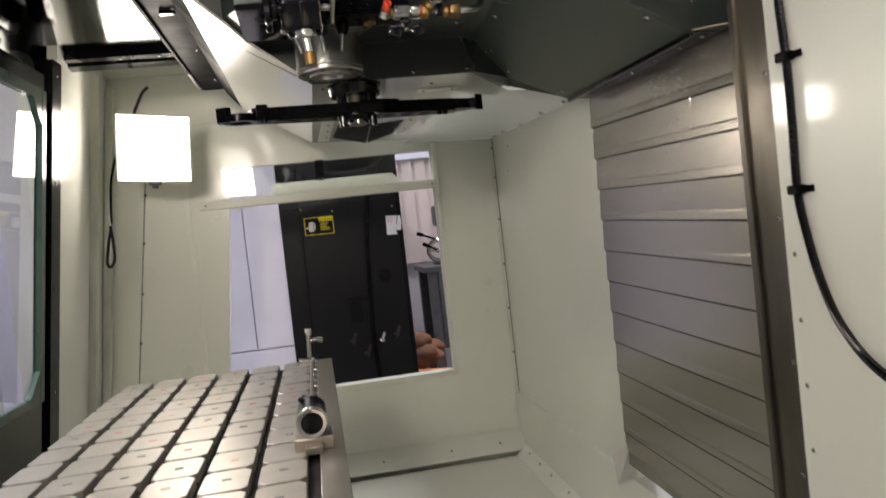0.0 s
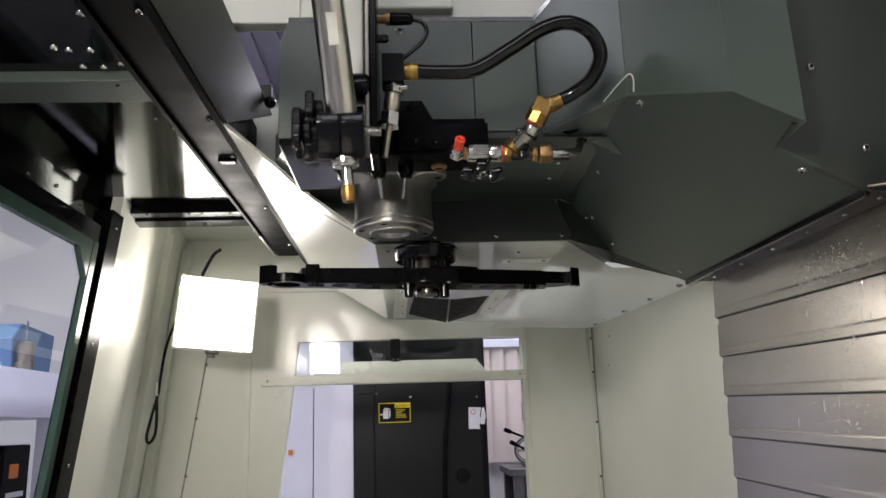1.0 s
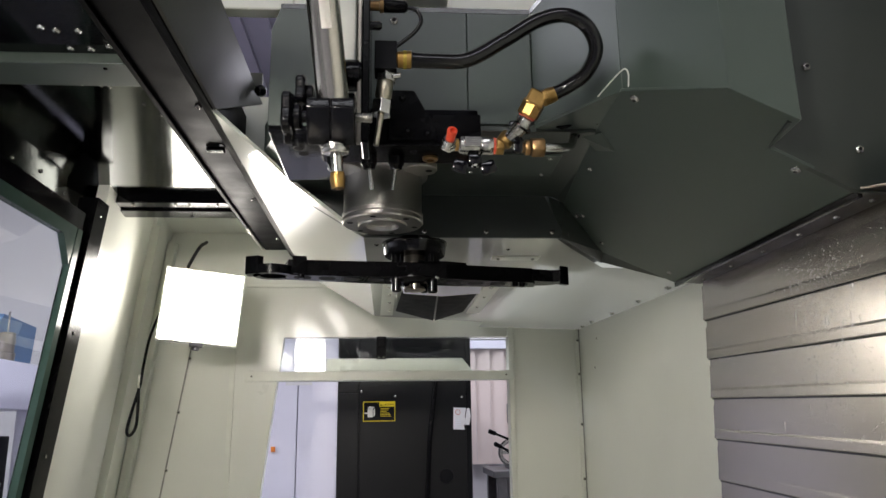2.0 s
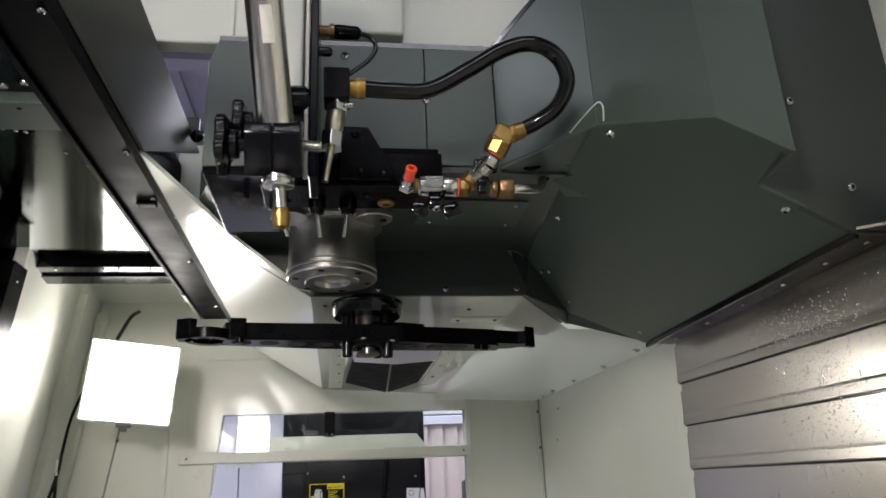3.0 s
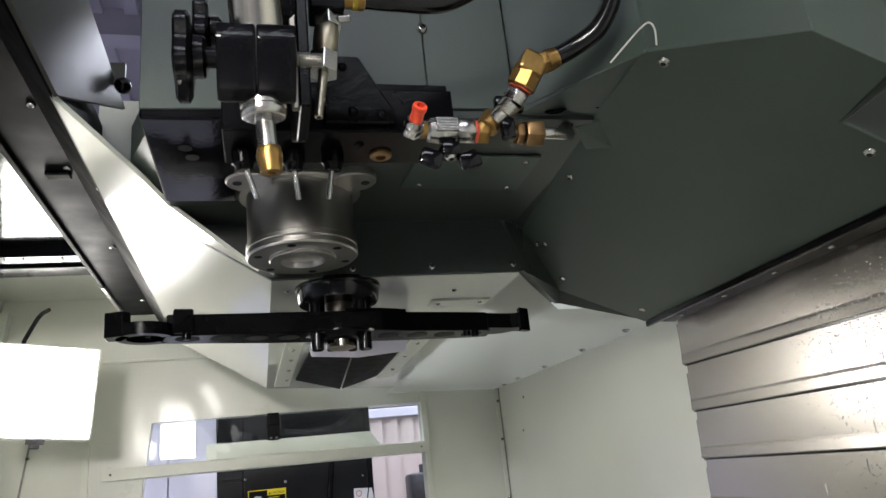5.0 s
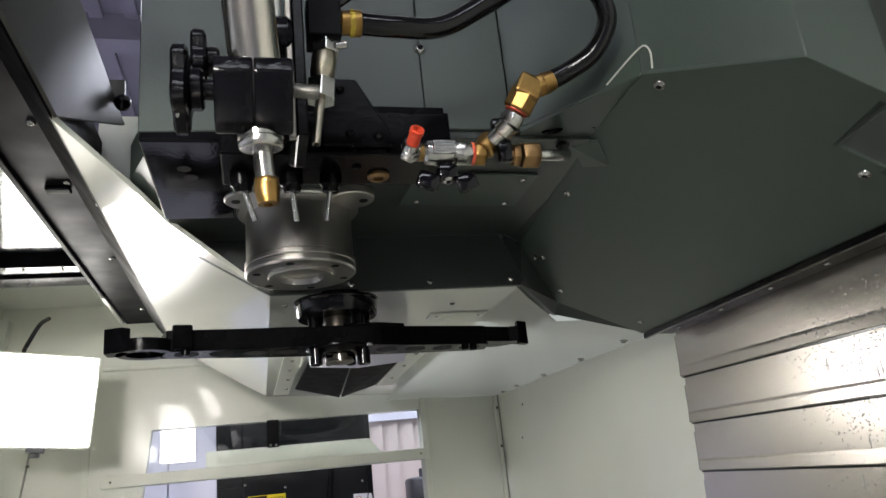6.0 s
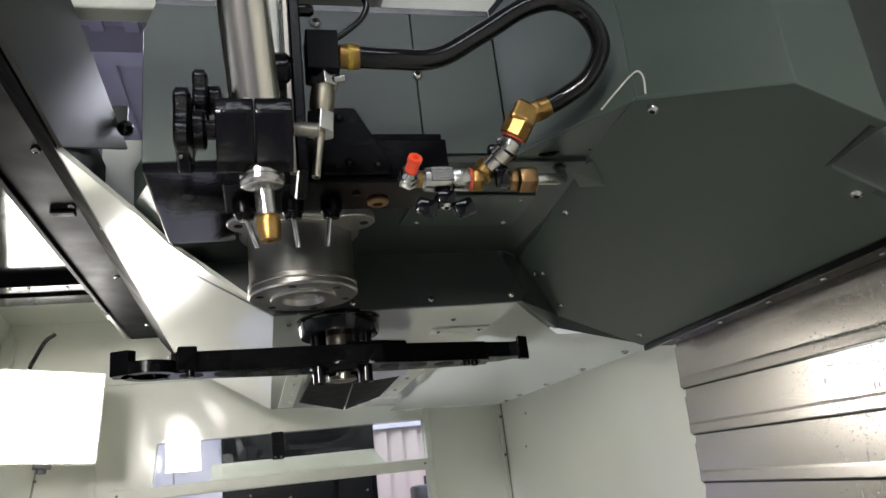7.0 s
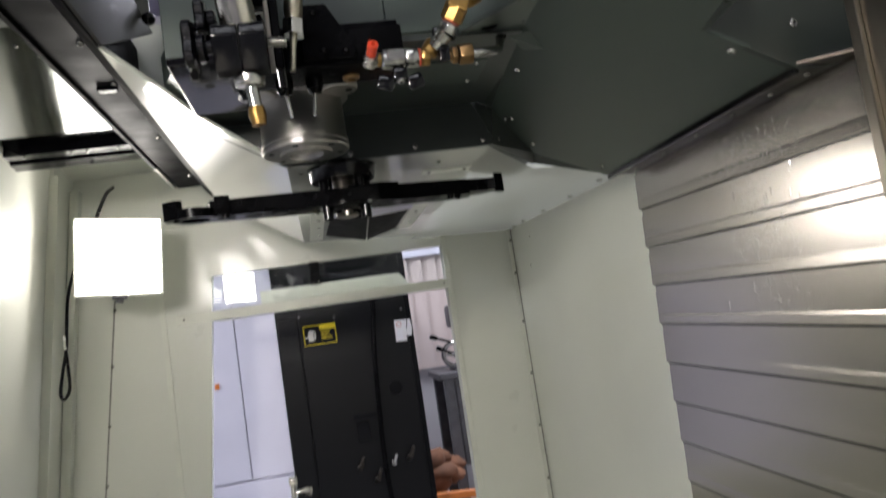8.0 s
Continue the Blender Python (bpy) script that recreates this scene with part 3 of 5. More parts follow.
part("return_panel", prism([(D[0] - 0.006, D[1] + 0.012, cover_z(D[0]) + 0.002), (*E, cover_z(E[0]) + 0.002), (*E, 2.2), (D[0] - 0.006, D[1] + 0.012, 2.2)], (-0.006, 0, 0)), GREEN_SHADED, head, "slate-green return sheet, shade put into its colour")
# The column sheet's shading is given by the darker green.
col = part("column_panel", prism([(1.137, 1.432, cover_z(1.137) + 0.002), (1.256, 1.432, 1.612), (1.36, 1.432, 1.612), (1.36, 1.432, 2.2), (1.137, 1.432, 2.2)], (0, 0.010, 0)), GREEN_SHADED, head, "slate-green column sheet, shade put into its colour")
screw(col, (1.262, 1.431, 1.675), (0, -1, 0), 0.0065)
screw(col, (1.20, 1.431, 1.80), (0, -1, 0), 0.0065)
slope = [(0.934, 1.458), (1.035, 1.340), (1.126, 1.338), (1.132, 1.431), (1.253, 1.433), (1.253, 2.128), (1.096, 2.150), (0.967, 1.973), (0.936, 1.600)]
belly = part("belly_cover", prism([(x, y, cover_z(x)) for x, y in slope], (0.002, 0, 0.005), 0.0008), GREEN, head, "sloping dark slate belly sheet")
NS = Vector((-0.48, 0, -1)).normalized()
for x, y in ((0.955, 1.459), (1.179, 1.453), (1.225, 2.08), (1.08, 2.09), (1.01, 1.985), (0.965, 1.75)):
    screw(belly, (x, y, cover_z(x)), NS, 0.0075 if y < 1.5 else 0.006)
tab = part("corner_tab", prism([(0.918, 1.615, HZ - 0.001), (0.945, 1.598, cover_z(0.945) - 0.0016), (0.978, 1.640, cover_z(0.978) - 0.0016), (0.955, 1.668, cover_z(0.955) - 0.0016)], (0, 0, 0.002)), GREEN, head, "small screwed corner tab")
for x, y in ((0.965, 1.640), (0.951, 1.660)):
    screw(tab, (x, y - 0.006, cover_z(x) - 0.0012), NS, 0.0045)
# The skirt also holds hidden filler prisms that close light gaps.
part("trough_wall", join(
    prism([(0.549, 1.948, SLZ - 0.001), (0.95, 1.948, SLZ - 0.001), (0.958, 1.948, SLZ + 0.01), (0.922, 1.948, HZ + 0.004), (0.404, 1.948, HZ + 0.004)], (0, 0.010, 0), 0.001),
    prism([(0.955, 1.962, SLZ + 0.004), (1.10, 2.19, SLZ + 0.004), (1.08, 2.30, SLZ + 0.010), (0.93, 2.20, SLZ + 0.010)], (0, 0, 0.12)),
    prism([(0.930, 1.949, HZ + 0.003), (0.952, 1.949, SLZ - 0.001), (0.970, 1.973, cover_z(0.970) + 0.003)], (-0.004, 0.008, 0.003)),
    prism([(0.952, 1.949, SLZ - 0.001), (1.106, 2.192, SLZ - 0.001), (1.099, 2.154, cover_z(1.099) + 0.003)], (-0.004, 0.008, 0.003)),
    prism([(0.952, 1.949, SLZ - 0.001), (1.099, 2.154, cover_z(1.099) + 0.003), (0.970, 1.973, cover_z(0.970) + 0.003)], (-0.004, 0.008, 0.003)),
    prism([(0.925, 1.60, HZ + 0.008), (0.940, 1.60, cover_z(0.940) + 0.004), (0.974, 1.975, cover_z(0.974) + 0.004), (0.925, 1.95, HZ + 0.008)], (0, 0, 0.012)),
), GREEN_SHADED, head, "slate sheet skirt behind the spindle, darker for shade, with hidden filler")
for x in (0.552, 0.673, 0.799, 0.935):
    screw(head, (x, 1.948, 1.687), (0, -1, 0), 0.0058)
screw(head, (0.975, 1.985, 1.692), (0.75, -0.55, 0), 0.0055)
screw(head, (1.000, 1.992, 1.735), (0.6, -0.55, -0.3), 0.005)
plate = part("access_plate", prism([(0.728, 1.796, HZ - 0.001), (0.904, 1.808, HZ - 0.001), (0.902, 1.695, HZ - 0.001), (0.735, 1.690, HZ - 0.001)], (0, 0, -0.003), 0.0006), GREEN, head, "screwed access plate")
for x, y in ((0.752, 1.785), (0.885, 1.795), (0.885, 1.71)):
    screw(plate, (x, y, HZ - 0.004), (0, 0, -1), 0.0045)
flange = part("front_strip", prism([(0.372, 1.80, 1.80), (0.412, 1.66, 1.775), (0.412, 1.835, 1.775), (0.385, 1.95, 1.80)], (0, 0, 0.05)), GREEN, head, "narrow front strip with two screws")
for x, y, z in ((0.389, 1.83, 1.791), (0.392, 1.88, 1.789)):
    screw(flange, (x, y, z), (-0.2, 0, -1), 0.006)
for x, y in ((0.452, 1.665), (0.458, 1.69)):
    part("bolt_hole", rod((x, y, HZ - 0.0085), (x, y, HZ - 0.002), 0.008, 20), DARK_HOLE, head)
scuff = part("scuff_mark", tube([(0.910, 1.4895, 1.775), (0.924, 1.4715, 1.789), (0.935, 1.4585, 1.799), (0.941, 1.4505, 1.801), (0.944, 1.447, 1.791), (0.943, 1.448, 1.772)], 0.0011, 6, 6), LABEL, head, "pale rubbed scuff line")
for x, z in ((0.726, 1.879), (0.723, 1.789), (0.823, 1.789), (0.606, 1.95)):
    screw(head, (x + 0.003, HY, z), (0, -1, 0), 0.0074)
part("gasket", box(0.425, 0.834, HY + 0.002, HY + 0.05, HT, HT + 0.010, 0.001), RUBBER, head, "black strip along a sheet edge")
# Black strip added to draw the dark gap between belly sheet and steel strip.
part("gasket", box(1.2535, 1.2610, 1.436, 2.128, 1.6060, 1.6160, 0.001), RUBBER, head, "black strip along a sheet edge")
# Closing strip in dark colour, drawn as the shadow below the belly edge.
part("corner_fill", prism([(1.098, 2.149, 1.694), (1.253, 2.129, 1.620), (1.253, 2.134, 1.646), (1.106, 2.193, 1.677)], (0.002, 0.004, 0)), GREEN_SHADED, head, "closing strip coloured dark as the belly edge's shadow")
part("gasket", prism([(*A, HT), (*B, 2.05), (*B, 2.062), (*A, HT + 0.010)], (0.01, 0.03, 0)), RUBBER, head, "black strip along a sheet edge")
trim_strip = structure(finish("trim", prism([(1.254, 1.434, 1.6165), (XWAY + 0.006, 1.372, 1.612), (XWAY + 0.006, 2.125, 1.612), (1.254, 2.127, 1.6165)], (0, 0, 0.004)), DARK_STEEL), "dark steel strip above the slats", "trim")
for y in (1.47, 1.56, 1.67, 1.795, 1.93, 2.07):
    screw(trim_strip, (1.298, y, 1.6132), (0, 0, -1), 0.0052)

# coolant spray left on the slats
rd = random.Random(21)
verts, faces = [], []
ring = [(math.cos(2 * math.pi * k / 7), math.sin(2 * math.pi * k / 7)) for k in range(7)]
for k in range(1900):
    y = rd.gauss(1.655, 0.075)
    z = rd.gauss(1.47, 0.065) if k % 3 else rd.uniform(1.26, 1.56)
    if not 1.38 < y < 1.9 or not 1.2 < z < 1.585:
        continue
    r = rd.uniform(0.0006, 0.0016)
    n, tall = len(verts), 1.0 if rd.random() < 0.985 else rd.uniform(5, 12)
    depth = XWAY + 0.0012
    for i in range(12):
        if WAY_TOPS[i + 1] <= z < WAY_TOPS[i]:
            f = (WAY_TOPS[i] - z) / (WAY_TOPS[i] - WAY_TOPS[i + 1])
            depth = XWAY + 0.0013 - 0.0024 * f - (0.0008 if f > 0.78 else 0)
    z += way_z(y)
    for a, b in ring:
        verts.append((depth + 0.0008, y + a * r, z + b * r * tall))
    for a, b in ring:
        verts.append((depth - 0.45 * r, y + a * r * 0.6, z + b * r * tall * 0.7))
    verts.append((depth - 0.65 * r, y, z))
    for i in range(7):
        j = (i + 1) % 7
        faces += [(n + i, n + j, n + 7 + j, n + 7 + i), (n + 7 + i, n + 7 + j, n + 14)]
me = bpy.data.meshes.new("coolant_drops")
me.from_pydata(verts, [], faces)
me.materials.append(DROP)
me.polygons.foreach_set("use_smooth", [True] * len(me.polygons))
tagged(new("coolant_drops", me), "small coolant drops and runs on the steel slats", "drops", "", "stuff")

# ---- spindle ----
SX, SY, SZ = 0.590, 1.826, 1.667
spindle = thing("spindle", "ground steel milling spindle nose with bolted cap", "spindle", at=(SX, SY, SZ))
TOP = (SX, SY, 2.0)
part("housing", lathe([(0, 0.0715), (0.001, 0.0725), (0.064, 0.0725), (0.065, 0.0725), (0.098, 0.0725)], (SX, SY, SZ + 0.019), TOP, 64), STEEL, spindle, "", True)
part("ring", lathe([(0, 0.0735), (0.0012, 0.0748), (0.0068, 0.0748), (0.008, 0.0738)], (SX, SY, SZ + 0.0108), TOP, 64), STEEL, spindle, "thin ground ring", True)
cap = part("cap", lathe([(0.004, 0.036), (0.001, 0.0445), (0.0, 0.0455), (0.0, 0.0725), (0.0025, 0.0750), (0.0085, 0.0750), (0.0100, 0.0738)], (SX, SY, SZ), TOP, 64), STEEL, spindle, "ground steel front cap", True)
part("taper_bore", lathe([(-0.004, 0.0299), (0.0, 0.029), (0.018, 0.0245), (0.05, 0.017), (0.05, 0.0005)], (SX, SY, SZ), TOP, 48, False), STEEL, spindle, "tapered tool bore", True)
part("nose_face", lathe([(-0.004, 0.0300), (-0.004, 0.0440), (-0.003, 0.0450), (0.003, 0.0450)], (SX, SY, SZ), TOP, 48, False), STEEL, spindle, "raised spindle face", True)
for k in range(6):
    a = radians(60 * k + 14)
    x, y = SX + 0.061 * math.cos(a), SY + 0.061 * math.sin(a)
    part("bolt_hole", lathe([(-0.0006, 0.0058), (-0.0006, 0.0040), (0.004, 0.0036), (0.004, 0.0003)], (x, y, SZ), (x, y, 2), 14), DARK_HOLE, spindle)
for sgn in (-1, 1):
    x = SX + sgn * 0.068
    ear = part("flange_ear", rod((x, SY - 0.065, HZ - 0.011), (x, SY - 0.065, HZ + 0.001), 0.030, 32, 0.0015), STEEL, spindle, "round flange ear", True)
    part("bolt_hole", rod((x + sgn * 0.015, SY - 0.065, HZ - 0.0118), (x + sgn * 0.015, SY - 0.065, HZ - 0.008), 0.006, 16), DARK_HOLE, spindle)
part("flange", rod((SX, SY, HZ - 0.005), (SX, SY, HZ + 0.002), 0.084, 48, 0.002), STEEL, spindle, "", True)

# ---- coolant manifold under the head ----
manifold = thing("coolant_manifold", "black coolant manifold block with three steel jets", "manifold", at=(0.6, 1.56, 1.72))
part("block", box(0.497, 0.742, 1.545, 1.625, 1.716, 1.768, 0.002), BLACK, manifold)
part("ledge", box(0.510, 0.738, 1.5475, 1.560, 1.766, 1.776, 0.002), BLACK_GLOSS, manifold, "glossy black ledge")
for (x, dx) in ((0.516, 0.012), (0.570, 0.004), (0.614, -0.005)):
    noz = part("jet_body", lathe([(0, 0.0125), (0.022, 0.0125), (0.024, 0.0105), (0.030, 0.009)], (x, 1.598, 1.727), (x + dx * 0.3, 1.604, 1.69), 18), BLACK, manifold, "black jet socket", True)
    part("jet_tube", lathe([(0, 0.0030), (0.036, 0.0030), (0.0362, 0.0022), (0.030, 0.0020)], (x + dx * 0.3, 1.604, 1.702), (x + dx * 1.25, 1.612, 1.668), 12), ZINC, noz, "bright steel jet tube", True)
plug = part("plug", lathe([(-0.002, 0.0125), (0.003, 0.0125), (0.005, 0.0105), (0.005, 0.006), (0.001, 0.0055)], (0.667, 1.598, 1.716), (0.667, 1.598, 1.70), 20), BRONZE, manifold, "bronze screw plug", True)
for x, y in ((0.640, 1.575), (0.53, 1.60)):
    screw(manifold, (x, y, 1.716), (0, 0, -1), 0.005, BLACK)
bridge = thing("bracket", "black bolted gusset bracket holding the coolant column", "bracket", at=(0.59, 1.5, 1.70))
part("gusset", prism([(0.600, 1.536, 1.722), (0.676, 1.536, 1.722), (0.674, 1.536, 1.738), (0.640, 1.536, 1.802), (0.600, 1.536, 1.802)], (0, 0.012, 0), 0.002), BLACK, bridge, "triangular black gusset")
part("upright", prism([(0.566, 1.395, 1.662), (0.566, 1.400, 2.02), (0.566, 1.46, 2.02), (0.566, 1.54, 1.80), (0.566, 1.54, 1.700), (0.566, 1.46, 1.662)], (0.010, 0, 0), 0.0015), BLACK, bridge, "black upright plate")
part("edge_plate", box(0.560, 0.5655, 1.396, 1.402, 1.66, 2.02, 0.001), GUIDE, bridge, "worn steel plate edge")
for x, z in ((0.622, 1.788), (0.630, 1.735), (0.660, 1.732)):
    screw(bridge, (x, 1.536, z), (0, -1, 0), 0.0052, BLACK)
cover = part("cover", box(0.530, 0.558, 1.405, 1.560, 1.775, 2.05, 0.003), WHITE, bridge, "off-white sheet cover strip")
part("cover", box(0.515, 0.531, 1.42, 1.56, 1.785, 1.845, 0.002), WHITE, bridge, "off-white cover tab")
screw(bridge, (0.524, 1.42, 1.795), (0, -1, 0), 0.006)
part("bush", rod((0.534, 1.41, 1.762), (0.566, 1.41, 1.762), 0.021, 24, 0.004), CAST_BLACK, bridge, "round black bush", True)

# ---- coolant column: steel tube in a split clamp, with adjusting knobs and nozzle ----
column = thing("coolant_column", "stainless tube in a black split clamp with knobs and brass nozzle", "coolant pipe", at=(0.535, 1.36, 1.66))
T0, T1 = Vector((0.535, 1.357, 1.68)), Vector((0.503, 1.188, 2.0))
TD = (T1 - T0).normalized()
part("tube", rod(T0 - TD * 0.02, T0 + TD * 0.60, 0.0198, 40), TUBE, column, "brushed stainless tube", True)
LF = (Vector((0.084, -0.868, -0.489)) - TD * Vector((0.084, -0.868, -0.489)).dot(TD)).normalized()
LM = Matrix.Translation(T0 + TD * 0.124) @ Matrix((TD.cross(LF), TD, LF)).transposed().to_4x4()
bm = bmesh.new()
arc = [(0.0202 * math.sin(radians(a)), 0.0202 * math.cos(radians(a))) for a in (-14, -7, 0, 7, 14, 21)]
strip = [[bm.verts.new((x, v, z)) for x, z in arc] for v in (-0.019, 0.019)]
for k in range(5):
    bm.faces.new((strip[0][k], strip[0][k + 1], strip[1][k + 1], strip[1][k]))
sticker = part("label_plate", moved(bm, LM), LABEL, column, "small silver label with print")
for k in range(6):
    part("print_bar", moved(box(-0.003, 0.004 - 0.001 * (k % 3), 0.0196, 0.0205, -0.0155 + k * 0.005, -0.0135 + k * 0.005), LM), BLACK_MATT, sticker)
CB = T0 + Vector((-0.002, 0.006, 0.0))


def clamp_half(x0, x1):
    """Half of the split clamp, square to the leaning tube."""
    prof = [(-0.030, -0.020), (-0.022, -0.029), (0.020, -0.029), (0.030, -0.020), (0.030, 0.020), (0.022, 0.028), (-0.024, 0.028), (-0.031, 0.018)]
    c, up = T0 - TD * 0.004, Vector((0, TD.y, TD.z)).normalized()
    fw = Vector((0, -up.z, up.y))
    bm = prism([(x0, *(c + fw * -u + up * v)[1:]) for u, v in prof], (x1 - x0, 0, 0))
    return bevelled(bm, 0.0016, 2)


part("clamp_half", clamp_half(0.503, 0.5310), CAST_BLACK, column, "lacquered black clamp casting", True)
part("clamp_half", clamp_half(0.5322, 0.5605), CAST_BLACK, column, "lacquered black clamp casting", True)
part("clamp_lid", prism([(0.504, 1.375, 1.706), (0.560, 1.375, 1.706), (0.560, 1.402, 1.718), (0.556, 1.402, 1.735), (0.512, 1.402, 1.728)], (0, 0.004, -0.004), 0.001), CAST_BLACK, column, "black wedge plate")
stud = lathe([(0.0, 0.0065)] + [p for k in range(11) for p in ((0.001 + k * 0.0019, 0.0052), (0.0019 + k * 0.0019, 0.0064))] + [(0.0225, 0.005)], (0.5595, 1.348, 1.676), (0.60, 1.348, 1.674), 18)
part("stud", stud, ZINC, column, "threaded steel stud", True)


def star_knob(name, c, axis, r, t):
    """Scalloped hand knob."""
    m, _ = axis_to(c, Vector(c) + Vector(axis))
    n, bm = 40, bmesh.new()
    rings = []
    for d, k in ((0, 0.90), (0.18 * t, 1.0), (0.8 * t, 1.0), (t, 0.88)):
        rings.append([bm.verts.new(m @ Vector(((r * k * (1 + 0.13 * math.cos(5 * 2 * math.pi * i / n))) * math.cos(2 * math.pi * i / n), (r * k * (1 + 0.13 * math.cos(5 * 2 * math.pi * i / n))) * math.sin(2 * math.pi * i / n), d))) for i in range(n)])
    for p, q in zip(rings, rings[1:]):
        for i in range(n):
            j = (i + 1) % n
            bm.faces.new((p[i], p[j], q[j], q[i]))
    bm.faces.new(rings[0][::-1])
    bm.faces.new(rings[-1])
    return bm


for c, r in (((0.4735, 1.350, 1.676), 0.031), ((0.484, 1.385, 1.722), 0.024)):
    knob = part("knob", join(star_knob("k", c, (1, 0, 0), r, 0.012), rod((c[0] + 0.011, c[1], c[2]), (c[0] + 0.022, c[1], c[2]), r * 0.52, 24, 0.002)), CAST_BLACK, column, "glossy black star knob", True)
    part("stem", rod((c[0] + 0.018, c[1], c[2]), (0.506, c[1], c[2]), 0.008, 18, 0.001), CAST_BLACK, knob, "", True)
    screw(knob, (c[0] + 0.004, c[1] - r * 0.2, c[2] - r * 0.75), (-1, -0.3, 0), 0.004)
part("end_collar", lathe([(0, 0.0140), (0.0005, 0.0158), (0.001, 0.0164), (0.004, 0.0174), (0.006, 0.0174), (0.0065, 0.0162), (0.008, 0.0162), (0.0085, 0.0174), (0.014, 0.0174), (0.016, 0.0155)], (0.5365, 1.3660, 1.634), (0.5355, 1.362, 1.66), 36), ZINC, column, "bright steel end collar", True)
noz = part("nozzle_pipe", rod((0.5365, 1.366, 1.640), (0.5390, 1.367, 1.608), 0.0076, 24, 0.001), ZINC, column, "bright steel nozzle pipe", True)
NA, NB = Vector((0.5389, 1.367, 1.610)), Vector((0.5403, 1.368, 1.592))
part("nozzle_tip", join(hexnut(NA, NA.lerp(NB, 0.35), 0.0200), lathe([(0, 0.0098), (0.004, 0.0098), (0.015, 0.0080), (0.0155, 0.0035), (0.012, 0.003)], NA.lerp(NB, 0.30), NB, 20)), BRASS, noz, "hexagonal brass nozzle tip", True)

# ---- coolant block, swivel joint and hoses ----
block = thing("coolant_block", "black coolant block with plated swivel joint and drip tube", "pipe fitting", at=(0.6, 1.44, 1.78))
part("body", box(0.582, 0.613, 1.422, 1.455, 1.779, 1.822, 0.0015), BLACK_MATT, block)
part("union", hexnut((0.598, 1.438, 1.781), (0.598, 1.438, 1.766), 0.028, 0.0006), ZINC, block, "plated hexagonal union")
part("union", hexnut((0.593, 1.437, 1.737), (0.591, 1.436, 1.717), 0.028, 0.0006), ZINC, block, "plated hexagonal union")
part("swivel", lathe([(0, 0.010), (0.004, 0.0115), (0.022, 0.0115), (0.026, 0.0085), (0.030, 0.0085)], (0.597, 1.438, 1.767), (0.593, 1.437, 1.737), 24), NICKEL, block, "dull swivel body", True)
part("drip_tube", lathe([(0, 0.0050), (0.012, 0.0042), (0.046, 0.0038), (0.0462, 0.0026), (0.04, 0.0024)], (0.591, 1.436, 1.718), (0.5845, 1.434, 1.672), 14), NICKEL, block, "dull flattened drip tube", True)
part("side_pin", rod((0.606, 1.43, 1.772), (0.618, 1.43, 1.774), 0.0035, 12, 0.001), ZINC, block, "", True)
plug_ = thing("sensor_plug", "black cable plug on a bronze sensor thread", "plug", at=(0.59, 1.44, 1.865))
part("sensor", lathe([(0, 0.007), (0.012, 0.007), (0.0125, 0.010), (0.018, 0.010)], (0.576, 1.440, 1.885), (0.60, 1.440, 1.885), 18), BRONZE, plug_, "bronze threaded sensor", True)
part("plug_body", lathe([(0, 0.0085), (0.004, 0.0095), (0.030, 0.0085), (0.034, 0.005)], (0.594, 1.440, 1.885), (0.63, 1.440, 1.884), 18), BLACK, plug_, "ribbed black plug", True)
part("cable", tube([(0.626, 1.440, 1.884), (0.641, 1.442, 1.880), (0.647, 1.443, 1.866), (0.640, 1.443, 1.850), (0.625, 1.441, 1.834), (0.606, 1.44, 1.818)], 0.0032, 10, 8), RUBBER, plug_, "thin black cable", True)
part("cap", lathe([(0, 0.006), (0.012, 0.0065), (0.016, 0.004)], (0.576, 1.43, 1.848), (0.60, 1.43, 1.848), 16), RUBBER, plug_, "black rubber cap", True)
HOSE = [(0.632, 1.430, 1.797), (0.665, 1.432, 1.797), (0.713, 1.437, 1.803), (0.765, 1.436, 1.834), (0.812, 1.430, 1.862), (0.850, 1.428, 1.871), (0.882, 1.432, 1.858), (0.897, 1.440, 1.826), (0.886, 1.460, 1.798), (0.862, 1.478, 1.784), (0.842, 1.486, 1.7755)]
hose = thing("hose", "glossy black coolant hose bent in a wide loop", "hose", at=(0.75, 1.44, 1.80))
part("hose_tube", tube(HOSE, 0.0105, 18, 12), RUBBER, hose, "", True)
part("ferrule", join(lathe([(0, 0.0095), (0.002, 0.0115), (0.012, 0.0115), (0.013, 0.0125), (0.020, 0.0125), (0.021, 0.0110)], (0.612, 1.430, 1.797), (0.64, 1.430, 1.797), 20)), BRASS, hose, "brass hose ferrule", True)
part("paint_mark", lathe([(0, 0.0128), (0.0045, 0.0128)], (0.6215, 1.430, 1.797), (0.64, 1.430, 1.797), 20), YELLOW_PAINT, hose, "yellow paint mark", True)
EL = Vector((0.816, 1.492, 1.766))
part("end_nut", join(hexnut(EL.lerp(Vector(HOSE[-1]), 0.35), EL.lerp(Vector(HOSE[-1]), 0.75), 0.026), lathe([(0, 0.0125), (0.012, 0.0110)], EL.lerp(Vector(HOSE[-1]), 0.7), HOSE[-1], 18)), BRASS, hose, "brass hose nut", True)

# ---- valve group ----
valve = thing("valve_group", "plated ball valves with brass elbows and black levers", "valve", at=(0.77, 1.535, 1.71))
VY = 1.535
DOWN = Vector((0.795, 1.533, 1.724))
